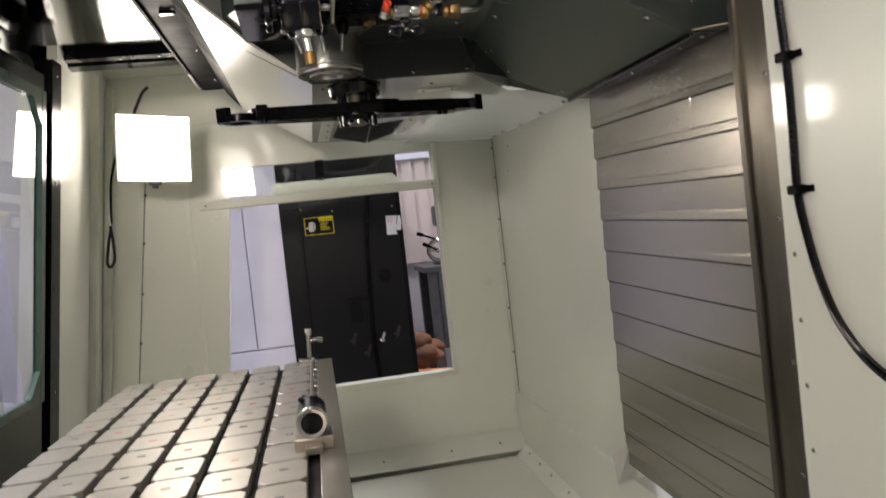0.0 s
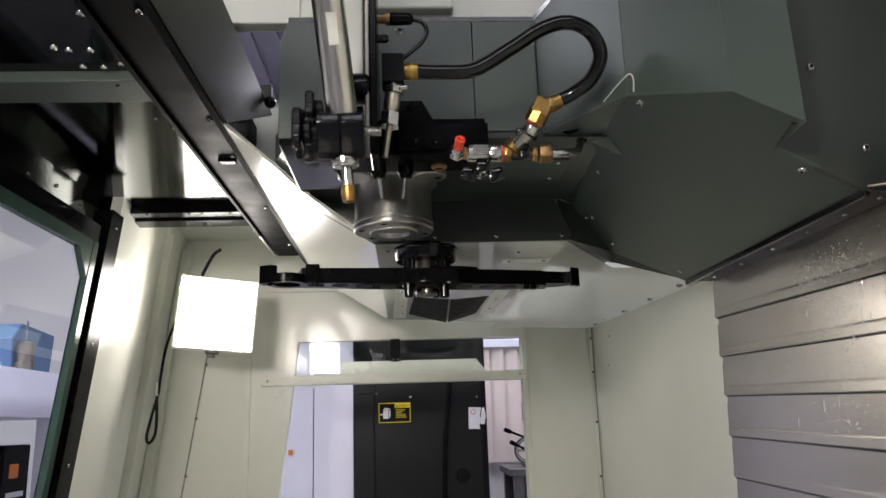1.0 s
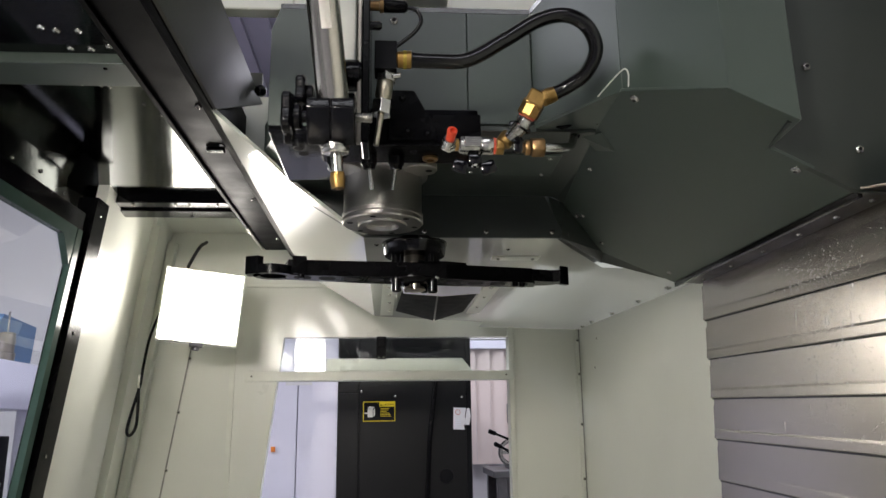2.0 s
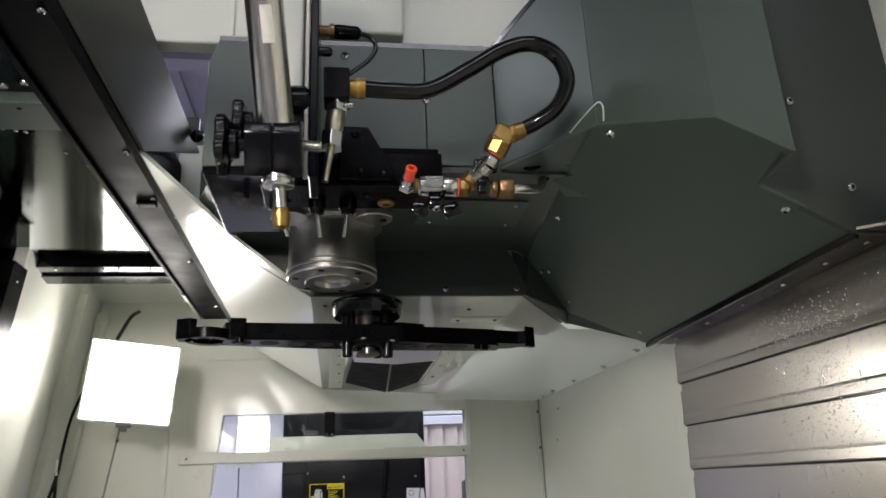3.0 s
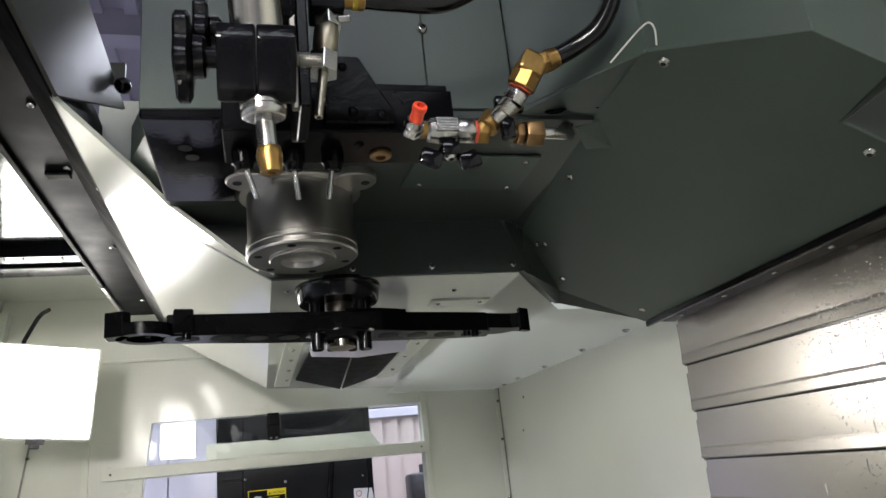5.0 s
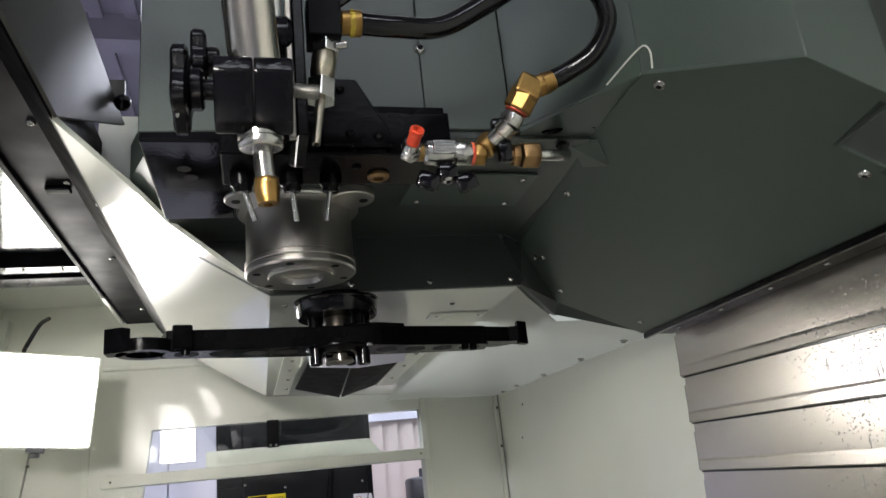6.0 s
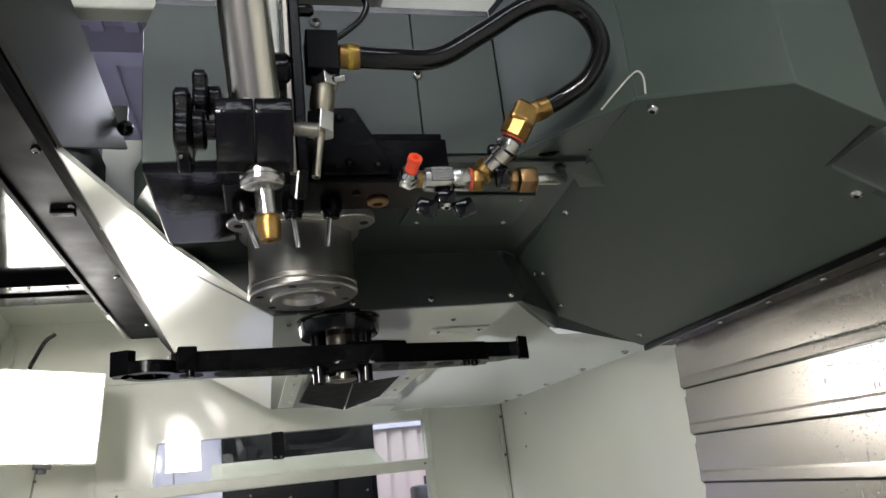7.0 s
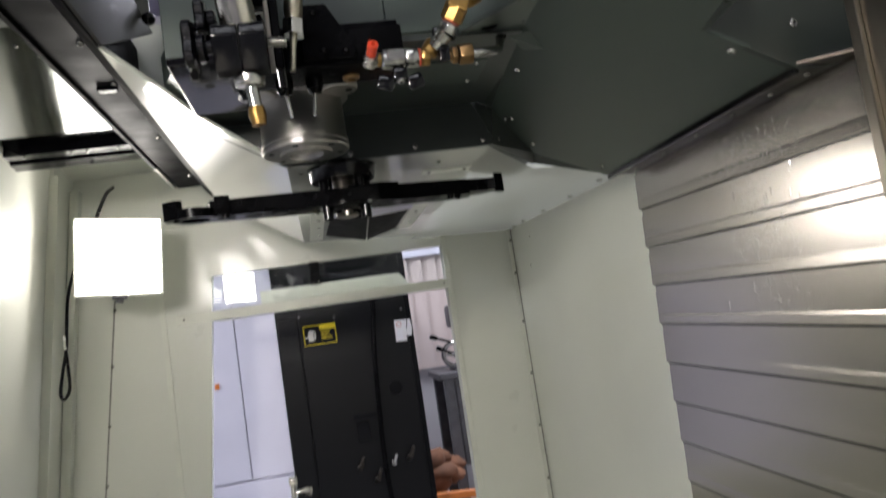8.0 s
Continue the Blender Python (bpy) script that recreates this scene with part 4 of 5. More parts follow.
part("elbow", join(lathe([(0, 0.0150), (0.002, 0.0162), (0.022, 0.0162), (0.026, 0.013)], EL + Vector((-0.011, 0.009, -0.019)), EL + Vector((0.004, -0.004, 0.008)), 8), bevelled(moved(box(-0.014, 0.014, -0.014, 0.014, -0.012, 0.014), Matrix.Translation(EL) @ Matrix.Rotation(radians(28), 4, "Y")), 0.004, 2)), BRASS, valve, "cast brass elbow")
part("sealant", lathe([(0, 0.0125), (0.003, 0.0128)], EL + Vector((-0.0120, 0.0100, -0.0207)), EL, 16), RED_PASTE, valve, "red thread sealant", True)
part("angle_valve", join(hexnut(EL + Vector((-0.0125, 0.0105, -0.0215)), EL + Vector((-0.0185, 0.0165, -0.0315)), 0.027), lathe([(0, 0.0118), (0.012, 0.0118), (0.014, 0.0095), (0.026, 0.0095)], EL + Vector((-0.018, 0.016, -0.031)), (0.7755, 1.533, 1.7185), 20)), ZINC, valve, "plated angle valve", True)
part("angle_fitting", join(lathe([(0, 0.0110), (0.004, 0.0125), (0.018, 0.0125), (0.020, 0.010)], (0.783, 1.532, 1.730), (0.770, 1.532, 1.711), 20), hexnut((0.762, VY, 1.712), (0.774, VY, 1.712), 0.027)), BRASS, valve, "brass branch fitting", True)
part("sealant", lathe([(0, 0.0128), (0.003, 0.0128)], (0.7585, VY, 1.7125), (0.77, VY, 1.7125), 16), RED_PASTE, valve, "red thread sealant", True)
body = part("valve_body", join(lathe([(0, 0.0105), (0.003, 0.0135), (0.014, 0.0145), (0.030, 0.0145), (0.034, 0.012)], (0.706, VY, 1.7135), (0.745, VY, 1.7130), 20), hexnut((0.738, VY, 1.713), (0.7585, VY, 1.7125), 0.0285), bevelled(box(0.714, 0.739, VY - 0.0155, VY - 0.010, 1.706, 1.722), 0.001, 1)), ZINC, valve, "plated ball valve body", True)
for k in range(4):
    part("cast_mark", box(0.717, 0.736, VY - 0.0165, VY - 0.0150, 1.7085 + 0.0032 * k, 1.7100 + 0.0032 * k), ZINC, body)
lever = part("lever", join(bevelled(box(0.7195, 0.7395, VY - 0.011, VY + 0.010, 1.681, 1.697), 0.003, 2), rod((0.7295, VY, 1.697), (0.7295, VY, 1.7035), 0.006, 14),
    bevelled(moved(box(-0.012, 0.012, -0.005, 0.005, -0.011, 0.009), Matrix.Translation((0.708, VY - 0.004, 1.680)) @ Matrix.Rotation(radians(20), 4, "Y")), 0.004, 2),
    bevelled(moved(box(-0.012, 0.012, -0.005, 0.005, -0.011, 0.009), Matrix.Translation((0.7495, VY - 0.002, 1.679)) @ Matrix.Rotation(radians(-20), 4, "Y")), 0.004, 2)), BLACK_GLOSS, valve, "glossy black butterfly lever", True)
screw(lever, (0.7295, VY - 0.003, 1.681), (0, -0.35, -1), 0.0062)
lever2 = part("lever", join(bevelled(moved(box(-0.016, 0.016, -0.006, 0.006, -0.009, 0.010), Matrix.Translation((0.797, VY - 0.014, 1.737))), 0.003, 2), bevelled(box(0.786, 0.801, VY - 0.018, VY - 0.006, 1.698, 1.722), 0.003, 2)), BLACK_GLOSS, valve, "glossy black butterfly lever", True)
screw(lever2, (0.796, VY - 0.020, 1.731), (0, -1, -0.2), 0.006)
part("outlet_nut", join(hexnut((0.806, VY, 1.711), (0.814, VY, 1.711), 0.026), lathe([(0, 0.0085), (0.010, 0.0085)], (0.798, VY, 1.711), (0.81, VY, 1.711), 16), hexnut((0.816, VY, 1.711), (0.836, VY, 1.7115), 0.031)), BRONZE, valve, "bronze compression nut", True)
part("inlet", join(rod((0.690, VY, 1.714), (0.708, VY, 1.7137), 0.0095, 18, 0.001)), BRASS, valve, "", True)
part("pipe", tube([(0.832, VY, 1.7115), (0.850, VY + 0.002, 1.7125), (0.868, VY + 0.010, 1.716), (0.884, VY + 0.030, 1.726), (0.897, VY + 0.060, 1.748), (0.907, VY + 0.085, 1.772)], 0.0066, 16, 8), ZINC, valve, "bent grey steel pipe", True)
part("pipe_collar", rod((0.903, VY + 0.073, 1.762), (0.912, VY + 0.095, 1.782), 0.009, 16, 0.001), RUBBER, valve, "black rubber grommet", True)
jet = thing("air_jet", "red plastic air jet in a plated hexagon base", "air nozzle", at=(0.693, 1.53, 1.715))
RA, RB = Vector((0.690, 1.536, 1.710)), Vector((0.6945, 1.505, 1.7240))
part("base", join(hexnut(RA, RA.lerp(RB, 0.30), 0.025), lathe([(0, 0.0100), (0.005, 0.0105), (0.009, 0.0090)], RA.lerp(RB, 0.28), RB, 18)), ZINC, jet, "plated hexagonal base", True)
part("tip", lathe([(0, 0.0070), (0.016, 0.0068), (0.017, 0.0078), (0.022, 0.0075), (0.0224, 0.0040), (0.015, 0.0036)], RA.lerp(RB, 0.42), RB, 20), RED, jet, "red plastic tip", True)
clamp_ = thing("pipe_bracket", "black bent pipe bracket on the head side", "bracket", at=(0.93, 1.6, 1.775))
part("strap", join(tube([(0.872, 1.588, 1.777), (0.878, 1.586, 1.782), (0.890, 1.584, 1.786), (0.935, 1.578, 1.786)], 0.004, 8, 6), tube([(0.868, 1.588, 1.770), (0.876, 1.582, 1.764), (0.888, 1.580, 1.767), (0.898, 1.580, 1.776)], 0.003, 8, 6), box(0.905, 0.935, 1.574, 1.582, 1.768, 1.774, 0.001)), BLACK, clamp_, "", True)

# ---- tool change arm ----
arm = thing("tool_change_arm", "black double-ended tool change arm under its drive hub", "tool arm", at=(0.655, 2.030, 1.60))
AM = Matrix.Translation((0.655, 2.030, 0)) @ Matrix.Rotation(radians(9.6), 4, "Z")
AZ0, AZ1 = 1.599, 1.631


def aplate(pts, z0, z1, bev=0.0012):
    bm = prism([(u, v, z0) for u, v in pts], (0, 0, z1 - z0))
    return moved(bevelled(bm, bev, 1), AM)


part("bar", aplate([(-0.262, -0.026), (-0.150, -0.033), (0.0, -0.046), (0.06, -0.046), (0.11, -0.036), (0.252, -0.030), (0.262, -0.018), (0.275, 0.022), (0.240, 0.030), (0.10, 0.040), (-0.10, 0.040), (-0.268, 0.026)], AZ0, AZ1), BLACK, arm, "black oxide steel bar")
part("raised_rib", aplate([(0.0, -0.044), (0.06, -0.044), (0.105, -0.035), (0.105, 0.02), (0.0, 0.02)], AZ1, AZ1 + 0.005), BLACK, arm)
part("finger_block", aplate([(-0.254, -0.038), (-0.226, -0.038), (-0.226, 0.030), (-0.254, 0.030)], AZ0 + 0.002, AZ1 + 0.006, 0.002), BLACK, arm, "gripper finger block")
for c, a0, a1 in ((-0.290, 40, 330), (0.300, -150, 150)):
    bm = bmesh.new()
    n = 26
    rows = []
    for i in range(n + 1):
        a = radians(a0 + (a1 - a0) * i / n)
        o, k = (0.040, 0.026)
        rows.append([bm.verts.new((c + r * math.cos(a), r * math.sin(a) - 0.008, z)) for r, z in ((k, AZ0), (o, AZ0), (o, AZ0 + 0.018), (k, AZ0 + 0.018))])
    for p, q in zip(rows, rows[1:]):
        for i in range(4):
            j = (i + 1) % 4
            bm.faces.new((p[i], p[j], q[j], q[i]))
    bm.faces.new(rows[0])
    bm.faces.new(rows[-1][::-1])
    if c < 0:
        part("gripper", moved(bm, AM), BLACK, arm, "open gripper claw", True)
    else:
        bm.free()
part("claw_tip", aplate([(-0.345, -0.020), (-0.322, -0.034), (-0.310, -0.026), (-0.322, 0.004), (-0.340, 0.006)], AZ0, AZ1 + 0.004, 0.001), BLACK, arm, "hooked claw tip")
part("claw_tip", aplate([(0.252, -0.032), (0.300, -0.028), (0.316, -0.034), (0.336, -0.022), (0.332, 0.004), (0.318, 0.0), (0.300, 0.020), (0.262, 0.028)], AZ0 + 0.004, AZ1 - 0.002, 0.001), BLACK, arm, "hooked claw tip")
part("claw_lip", aplate([(0.314, -0.036), (0.338, -0.026), (0.336, -0.014), (0.318, -0.020)], AZ0 - 0.001, AZ1 + 0.007, 0.001), BLACK, arm, "raised lip")
for u in (-0.232, -0.182, -0.132, -0.082, 0.082, 0.132, 0.182, 0.232):
    c = AM @ Vector((u, -0.004, 0))
    part("lightening_hole", lathe([(-0.0006, 0.0175), (-0.0006, 0.0160), (0.006, 0.0155), (0.006, 0.0004)], (c.x, c.y, AZ0), (c.x, c.y, AZ0 + 1), 24), DARK_HOLE, arm)
for u, v in ((-0.236, -0.036), (0.215, -0.024), (0.232, -0.020)):
    c = AM @ Vector((u, v, AZ0))
    part("pin", lathe([(0, 0.0062), (0.008, 0.0062), (0.0095, 0.0045)], (c.x, c.y, AZ0 + 0.001), (c.x, c.y, AZ0 - 1), 14), BLACK, arm, "", True)
hub = Vector((0.655, 2.010, 0))
part("hub_disc", lathe([(0, 0.062), (0.003, 0.064), (0.022, 0.066), (0.024, 0.068), (0.030, 0.068)], (hub.x, hub.y, 1.648), (hub.x, hub.y, 2), 48), BLACK_GLOSS, arm, "glossy black drive hub", True)
part("shaft", join(rod((hub.x, hub.y, 1.62), (hub.x, hub.y, 1.652), 0.022, 28)), DARK_STEEL, arm, "dark oiled shaft sleeve", True)
for dx, dy in ((-0.040, -0.022), (0.030, -0.034), (-0.02, 0.03), (0.045, 0.01)):
    part("guide_post", rod((hub.x + dx, hub.y + dy, AZ1 - 0.002), (hub.x + dx, hub.y + dy, 1.650), 0.0085, 16, 0.001), BLACK_GLOSS, arm, "", True)
under = part("lower_hub", lathe([(0, 0.048), (0.003, 0.048), (0.010, 0.040), (0.012, 0.020)], (hub.x, hub.y, AZ0 + 0.001), (hub.x, hub.y, 1), 36), BLACK, arm, "lower hub plate", True)
for dx, dy, r, l in ((-0.038, -0.018, 0.0100, 0.028), (0.036, -0.016, 0.0105, 0.030), (-0.014, 0.010, 0.008, 0.024), (0.020, 0.020, 0.008, 0.024)):
    part("stop_post", rod((hub.x + dx, hub.y + dy, AZ0), (hub.x + dx, hub.y + dy, AZ0 - l), r, 18, 0.0015), BLACK_GLOSS, under, "black stop post", True)
part("centre_bolt", join(rod((hub.x, hub.y - 0.012, AZ0 - 0.010), (hub.x, hub.y - 0.012, AZ0 - 0.024), 0.011, 20, 0.002), lathe([(0, 0.020), (0.006, 0.023), (0.008, 0.018)], (hub.x, hub.y, AZ0 - 0.016), (hub.x, hub.y, 1), 24)), GUIDE, under, "steel centre bolt", True)
for dx, dy in ((-0.022, -0.036), (0.012, -0.040), (0.044, -0.028), (-0.046, 0.004)):
    screw(under, (hub.x + dx, hub.y + dy, AZ0), (0, 0, -1), 0.0055)

# ---- flap door of the tool magazine ----
flap = thing("magazine_flap", "two black rubber flaps in a screwed off-white frame", "flap", at=(0.73, 2.7, 1.66))
part("flap_leaf", prism([(0.622, 2.84, 1.657), (0.640, 2.50, 1.668), (0.733, 2.52, 1.660), (0.746, 2.94, 1.640)], (0, 0, 0.004)), FLAP, flap, "creased black flap")
part("flap_leaf", prism([(0.752, 2.94, 1.640), (0.739, 2.52, 1.660), (0.852, 2.54, 1.668), (0.838, 2.86, 1.657)], (0, 0, 0.004)), FLAP, flap, "creased black flap")
# Lilac patch replaces the opening where the bright workshop would show through.
part("opening_patch", prism([(0.632, 2.470, SLZ + 0.001), (0.856, 2.470, SLZ + 0.001), (0.846, 2.470, 1.650), (0.742, 2.470, 1.642), (0.640, 2.470, 1.650)], (0, 0.003, 0)), LILAC, flap, "pale lilac patch standing in for the bright opening above the flaps")
rail = part("frame_rail", prism([(0.585, 2.42, SLZ - 0.004), (0.622, 2.42, SLZ - 0.004), (0.612, 3.04, SLZ - 0.004), (0.57, 3.04, SLZ - 0.004)], (0, 0, 0.0045)), WHITE, flap, "off-white screwed rail")
for y in (2.50, 2.62, 2.76, 2.92):
    screw(rail, (0.602, y, SLZ - 0.004), (0, 0, -1), 0.0055)
rail2 = part("frame_rail", box(0.862, 0.905, 2.42, 3.0, SLZ - 0.004, SLZ + 0.0005), WHITE, flap, "off-white screwed rail")
for y in (2.5, 2.66, 2.85):
    screw(rail2, (0.882, y, SLZ - 0.004), (0, 0, -1), 0.0055)

# ---- work lamps, and an added fill lamp ----
def panel_lamp(m, face=LAMP_FACE):
    """Square panel lamp that shines along -y of its own axes."""
    o = m.translation
    lamp = thing("panel_lamp", "square white panel lamp, lit, on a wall bracket", "lamp", "work lamps", o)
    part("housing", moved(join(box(-0.130, 0.130, 0.004, 0.040, -0.124, 0.124, 0.006), box(-0.10, 0.10, 0.040, 0.062, -0.09, 0.09, 0.004)), m), WHITE, lamp, "off-white lamp housing")
    part("diffuser", moved(box(-0.1225, 0.1225, -0.001, 0.006, -0.1165, 0.1165, 0.002), m), face, lamp, "bright lit diffuser")
    part("catch", moved(join(box(-0.022, 0.022, -0.002, 0.030, -0.134, -0.122, 0.002), rod((0, 0.015, -0.134), (0, 0.015, -0.146), 0.012, 18, 0.002)), m), GREY_IRON, lamp, "grey catch")
    part("wall_bracket", moved(join(box(-0.02, 0.02, 0.06, 0.34, -0.012, 0.012, 0.002)), m), WHITE, lamp)
    return lamp


panel_lamp(pose(-0.022, 3.0, 1.698, 0, 4.5, 16), LAMP_FACE_FAR)
panel_lamp(pose(-0.058, 0.0, 1.865, 0, 0, 165))
# Unseen lamp, added above the near one to light the head's side sheets.
panel_lamp(pose(-0.056, 0.0, 2.14, 0, 0, 165), FILL_FACE)
cord = thing("lamp_cord", "black lamp cord with a hanging loop", "cable", at=(-0.22, 3.0, 1.34))
part("cord", tube([(-0.080, 3.02, 1.835), (-0.075, 3.03, 1.855), (-0.045, 3.02, 1.905), (-0.030, 3.05, 1.93)], 0.006, 8, 6), RUBBER, cord)
part("loop", tube([(-0.165, 3.05, 1.70), (-0.188, 3.02, 1.60), (-0.196, 3.0, 1.50), (-0.202, 3.0, 1.44), (-0.222, 3.0, 1.355), (-0.232, 3.0, 1.30), (-0.222, 3.0, 1.283), (-0.205, 3.0, 1.31), (-0.203, 3.0, 1.37), (-0.206, 3.0, 1.44)], 0.005, 8, 8), RUBBER, cord, "", True)
part("conduit", box(-0.209, -0.200, 2.995, 3.006, 1.43, 1.475, 0.002), TRIM, cord, "narrow white conduit")

# ---- machine table with clamping pads ----
TZ = 0.95
table = thing("machine_table", "long steel machine table with gridded clamping pads", "machine table", at=(0.24, 1.35, 0.60))
part("bed", join(box(-0.055, 0.524, 0.35, 2.345, TZ - 0.11, TZ - 0.020, 0.003), box(0.05, 0.42, 0.5, 2.2, 0.30, TZ - 0.11, 0.004)), TABLE, table)
part("side_rail", box(0.481, 0.5235, 0.35, 2.345, TZ - 0.0195, TZ - 0.001, 0.0015), TABLE, table, "ground steel side rail")
SLOTS = [0.030 + 0.0876 * i for i in range(6)]


def pad_mesh(w, l):
    c = 0.011
    a, b = w / 2, l / 2
    bm = prism([(-a + c, -b, -0.0195), (a - c, -b, -0.0195), (a, -b + c, -0.0195), (a, b - c, -0.0195), (a - c, b, -0.0195), (-a + c, b, -0.0195), (-a, b - c, -0.0195), (-a, -b + c, -0.0195)], (0, 0, 0.0195))
    bm = bevelled(bm, 0.0012, 1)
    bmesh.ops.recalc_face_normals(bm, faces=bm.faces)
    me = bpy.data.meshes.new("pad")
    bm.to_mesh(me)
    bm.free()
    me.materials.append(PAD)
    return me


PADM = pad_mesh(0.0735, 0.1040)
# Near-black strips darken the slot floors in place of deep shade.
for x in SLOTS:
    part("slot", box(x - 0.012, x + 0.012, 0.35, 2.343, TZ - 0.0198, TZ - 0.0165), DARK_HOLE, table, "clamping slot with a floor strip coloured near-black")
TAGM = box(-0.007, 0.007, -0.0035, 0.0035, -0.001, 0.0006)
tag_me = bpy.data.meshes.new("mark")
TAGM.to_mesh(tag_me)
TAGM.free()
tag_me.materials.append(GREY_IRON)
tag_red = tag_me.copy()
tag_red.materials[0] = RED_PASTE
rnd = random.Random(4)
for row in range(18):
    y = 2.290 - 0.1105 * row
    for c in range(6):
        x = SLOTS[c] - 0.0438
        ob = new("pad", PADM)
        ob.location = (x, y, TZ + rnd.uniform(-0.0006, 0.0006))
        attach(ob, table)
        if rnd.random() < 0.8:
            mk = new("mark", tag_red if rnd.random() < 0.25 else tag_me)
            mk.location = (x + rnd.uniform(-0.004, 0.004), y + rnd.uniform(-0.01, 0.01), TZ)
            mk.rotation_euler = (0, 0, 0.1)
            attach(mk, table)
setter = thing("tool_setter", "black tool setter with a grey ring on the table rail", "tool setter", at=(0.473, 1.40, TZ))
part("base", join(box(0.440, 0.506, 1.385, 1.455, TZ - 0.001, TZ + 0.022, 0.003), box(0.458, 0.488, 1.36, 1.39, TZ - 0.001, TZ + 0.012, 0.002)), GUIDE, setter, "steel clamp base")
part("barrel", lathe([(0, 0.022), (0.004, 0.026), (0.09, 0.026), (0.11, 0.018), (0.13, 0.014)], (0.473, 1.385, TZ + 0.047), (0.473, 1.60, TZ + 0.050), 28), CAST_BLACK, setter, "black barrel", True)
part("ring", lathe([(-0.006, 0.0185), (-0.007, 0.024), (0.0, 0.0265), (0.006, 0.0265)], (0.473, 1.385, TZ + 0.047), (0.473, 1.60, TZ + 0.050), 28, False), ZINC, setter, "bright end ring", True)
part("face", rod((0.473, 1.380, TZ + 0.047), (0.473, 1.388, TZ + 0.047), 0.019, 24, 0.002), BLACK_GLOSS, setter, "", True)
part("strap", tube([(0.455, 1.47, TZ + 0.07), (0.462, 1.52, TZ + 0.062), (0.470, 1.62, TZ + 0.02), (0.468, 1.75, TZ + 0.006)], 0.005, 8, 6), RUBBER, setter, "black strap", True)
chain = thing("clip_row", "row of small steel clips along the table slot", "clips", at=(0.468, 2.0, TZ))
for k in range(9):
    part("clip", box(0.472, 0.482, 1.66 + 0.075 * k, 1.672 + 0.075 * k, TZ - 0.001, TZ + 0.012, 0.002), ZINC, chain)
part("cord", tube([(0.468, 1.60, TZ + 0.006), (0.466, 1.9, TZ + 0.004), (0.466, 2.30, TZ + 0.004)], 0.004, 8, 6), GUIDE, chain)
stand = thing("probe_stand", "small plated probe stand at the table end", "probe", at=(0.46, 2.33, TZ))
part("post", join(rod((0.460, 2.325, TZ - 0.005), (0.464, 2.325, TZ + 0.092), 0.006, 14, 0.001), box(0.455, 0.474, 2.318, 2.332, TZ + 0.078, TZ + 0.096, 0.002)), ZINC, stand, "", True)
part("branch", join(rod((0.463, 2.325, TZ + 0.060), (0.490, 2.325, TZ + 0.062), 0.0055, 14, 0.001), rod((0.490, 2.318, TZ + 0.062), (0.503, 2.315, TZ + 0.060), 0.008, 14, 0.001)), ZINC, stand, "", True)
part("foot", box(0.430, 0.475, 2.31, 2.34, TZ - 0.001, TZ + 0.010, 0.002), ZINC, stand)

# ---- cable on the side wall ----
cable = thing("wall_cable", "ribbed black cable clipped to the side wall", "cable", at=(1.28, 1.2, 1.3))
part("cable", tube([(1.281, 1.205, 1.74), (1.281, 1.204, 1.60), (1.281, 1.198, 1.50), (1.281, 1.198, 1.40), (1.281, 1.201, 1.30), (1.281, 1.190, 1.235), (1.279, 1.160, 1.148), (1.278, 1.118, 1.080), (1.278, 1.045, 1.025), (1.278, 0.9, 0.98), (1.279, 0.6, 0.96)], 0.0072, 12, 26, lambda i: 0.0074 if i % 2 else 0.0064), RUBBER, cable)
for z in (1.51, 1.297):
    part("clip", join(box(1.270, 1.289, 1.186, 1.214, z - 0.008, z + 0.008, 0.003), box(1.284, 1.2905, 1.170, 1.225, z - 0.006, z + 0.006, 0.002)), BLACK, cable, "black cable clip")

# ---- workshop beyond the machine ----
ground = structure(finish("ground", prism([(-6, -5, 0), (6, -5, 0), (6, 9, 0), (-6, 9, 0)], (0, 0, -0.05)), FLOOR), "grey painted workshop floor", "floor")
hall = structure(finish("wall_north", join(box(-6, 6, 7.0, 7.1, 0, 4.3), box(-6.1, -6, -5, 9, 0, 4.3), box(6, 6.1, -5, 9, 0, 4.3), box(-6, 6, -5.1, -5, 0, 4.3)), PLASTER), "pale plastered workshop walls", "wall")
bm = box(-6, 6, -5, 9, 4.30, 4.35)
for k in range(60):
    bm = join(bm, box(-6 + 0.2 * k, -5.92 + 0.2 * k, -5, 9, 4.262, 4.302)) if k else bm
hall_roof = structure(finish("ceiling", join(bm, box(-6, 6, 2.1, 2.25, 4.12, 4.30), box(-6, 6, 5.0, 5.15, 4.12, 4.30)), ROOF_SHEET), "lilac-grey trapezoid sheet workshop roof", "ceiling")

cab = thing("machine_cabinet", "tall black machine cabinet behind the window", "cabinet", at=(0.68, 4.6, 0))
CY = 4.30
part("body", box(0.345, 1.005, CY + 0.006, 5.1, 0.05, 2.15, 0.004), CABINET, cab)
part("panel", box(0.457, 0.990, CY - 0.004, CY + 0.006, 0.10, 2.10, 0.003), CABINET, cab, "black door panel")
part("panel", box(0.349, 0.450, CY - 0.004, CY + 0.006, 0.10, 1.462, 0.003), CABINET, cab, "narrow black side panel")
part("panel", box(0.349, 0.450, CY - 0.004, CY + 0.006, 1.472, 2.10, 0.003), CABINET, cab, "narrow black side panel")
part("edge_post", box(0.985, 1.010, CY - 0.012, CY + 0.02, 0.05, 2.14, 0.003), BLACK_MATT, cab, "black edge post")
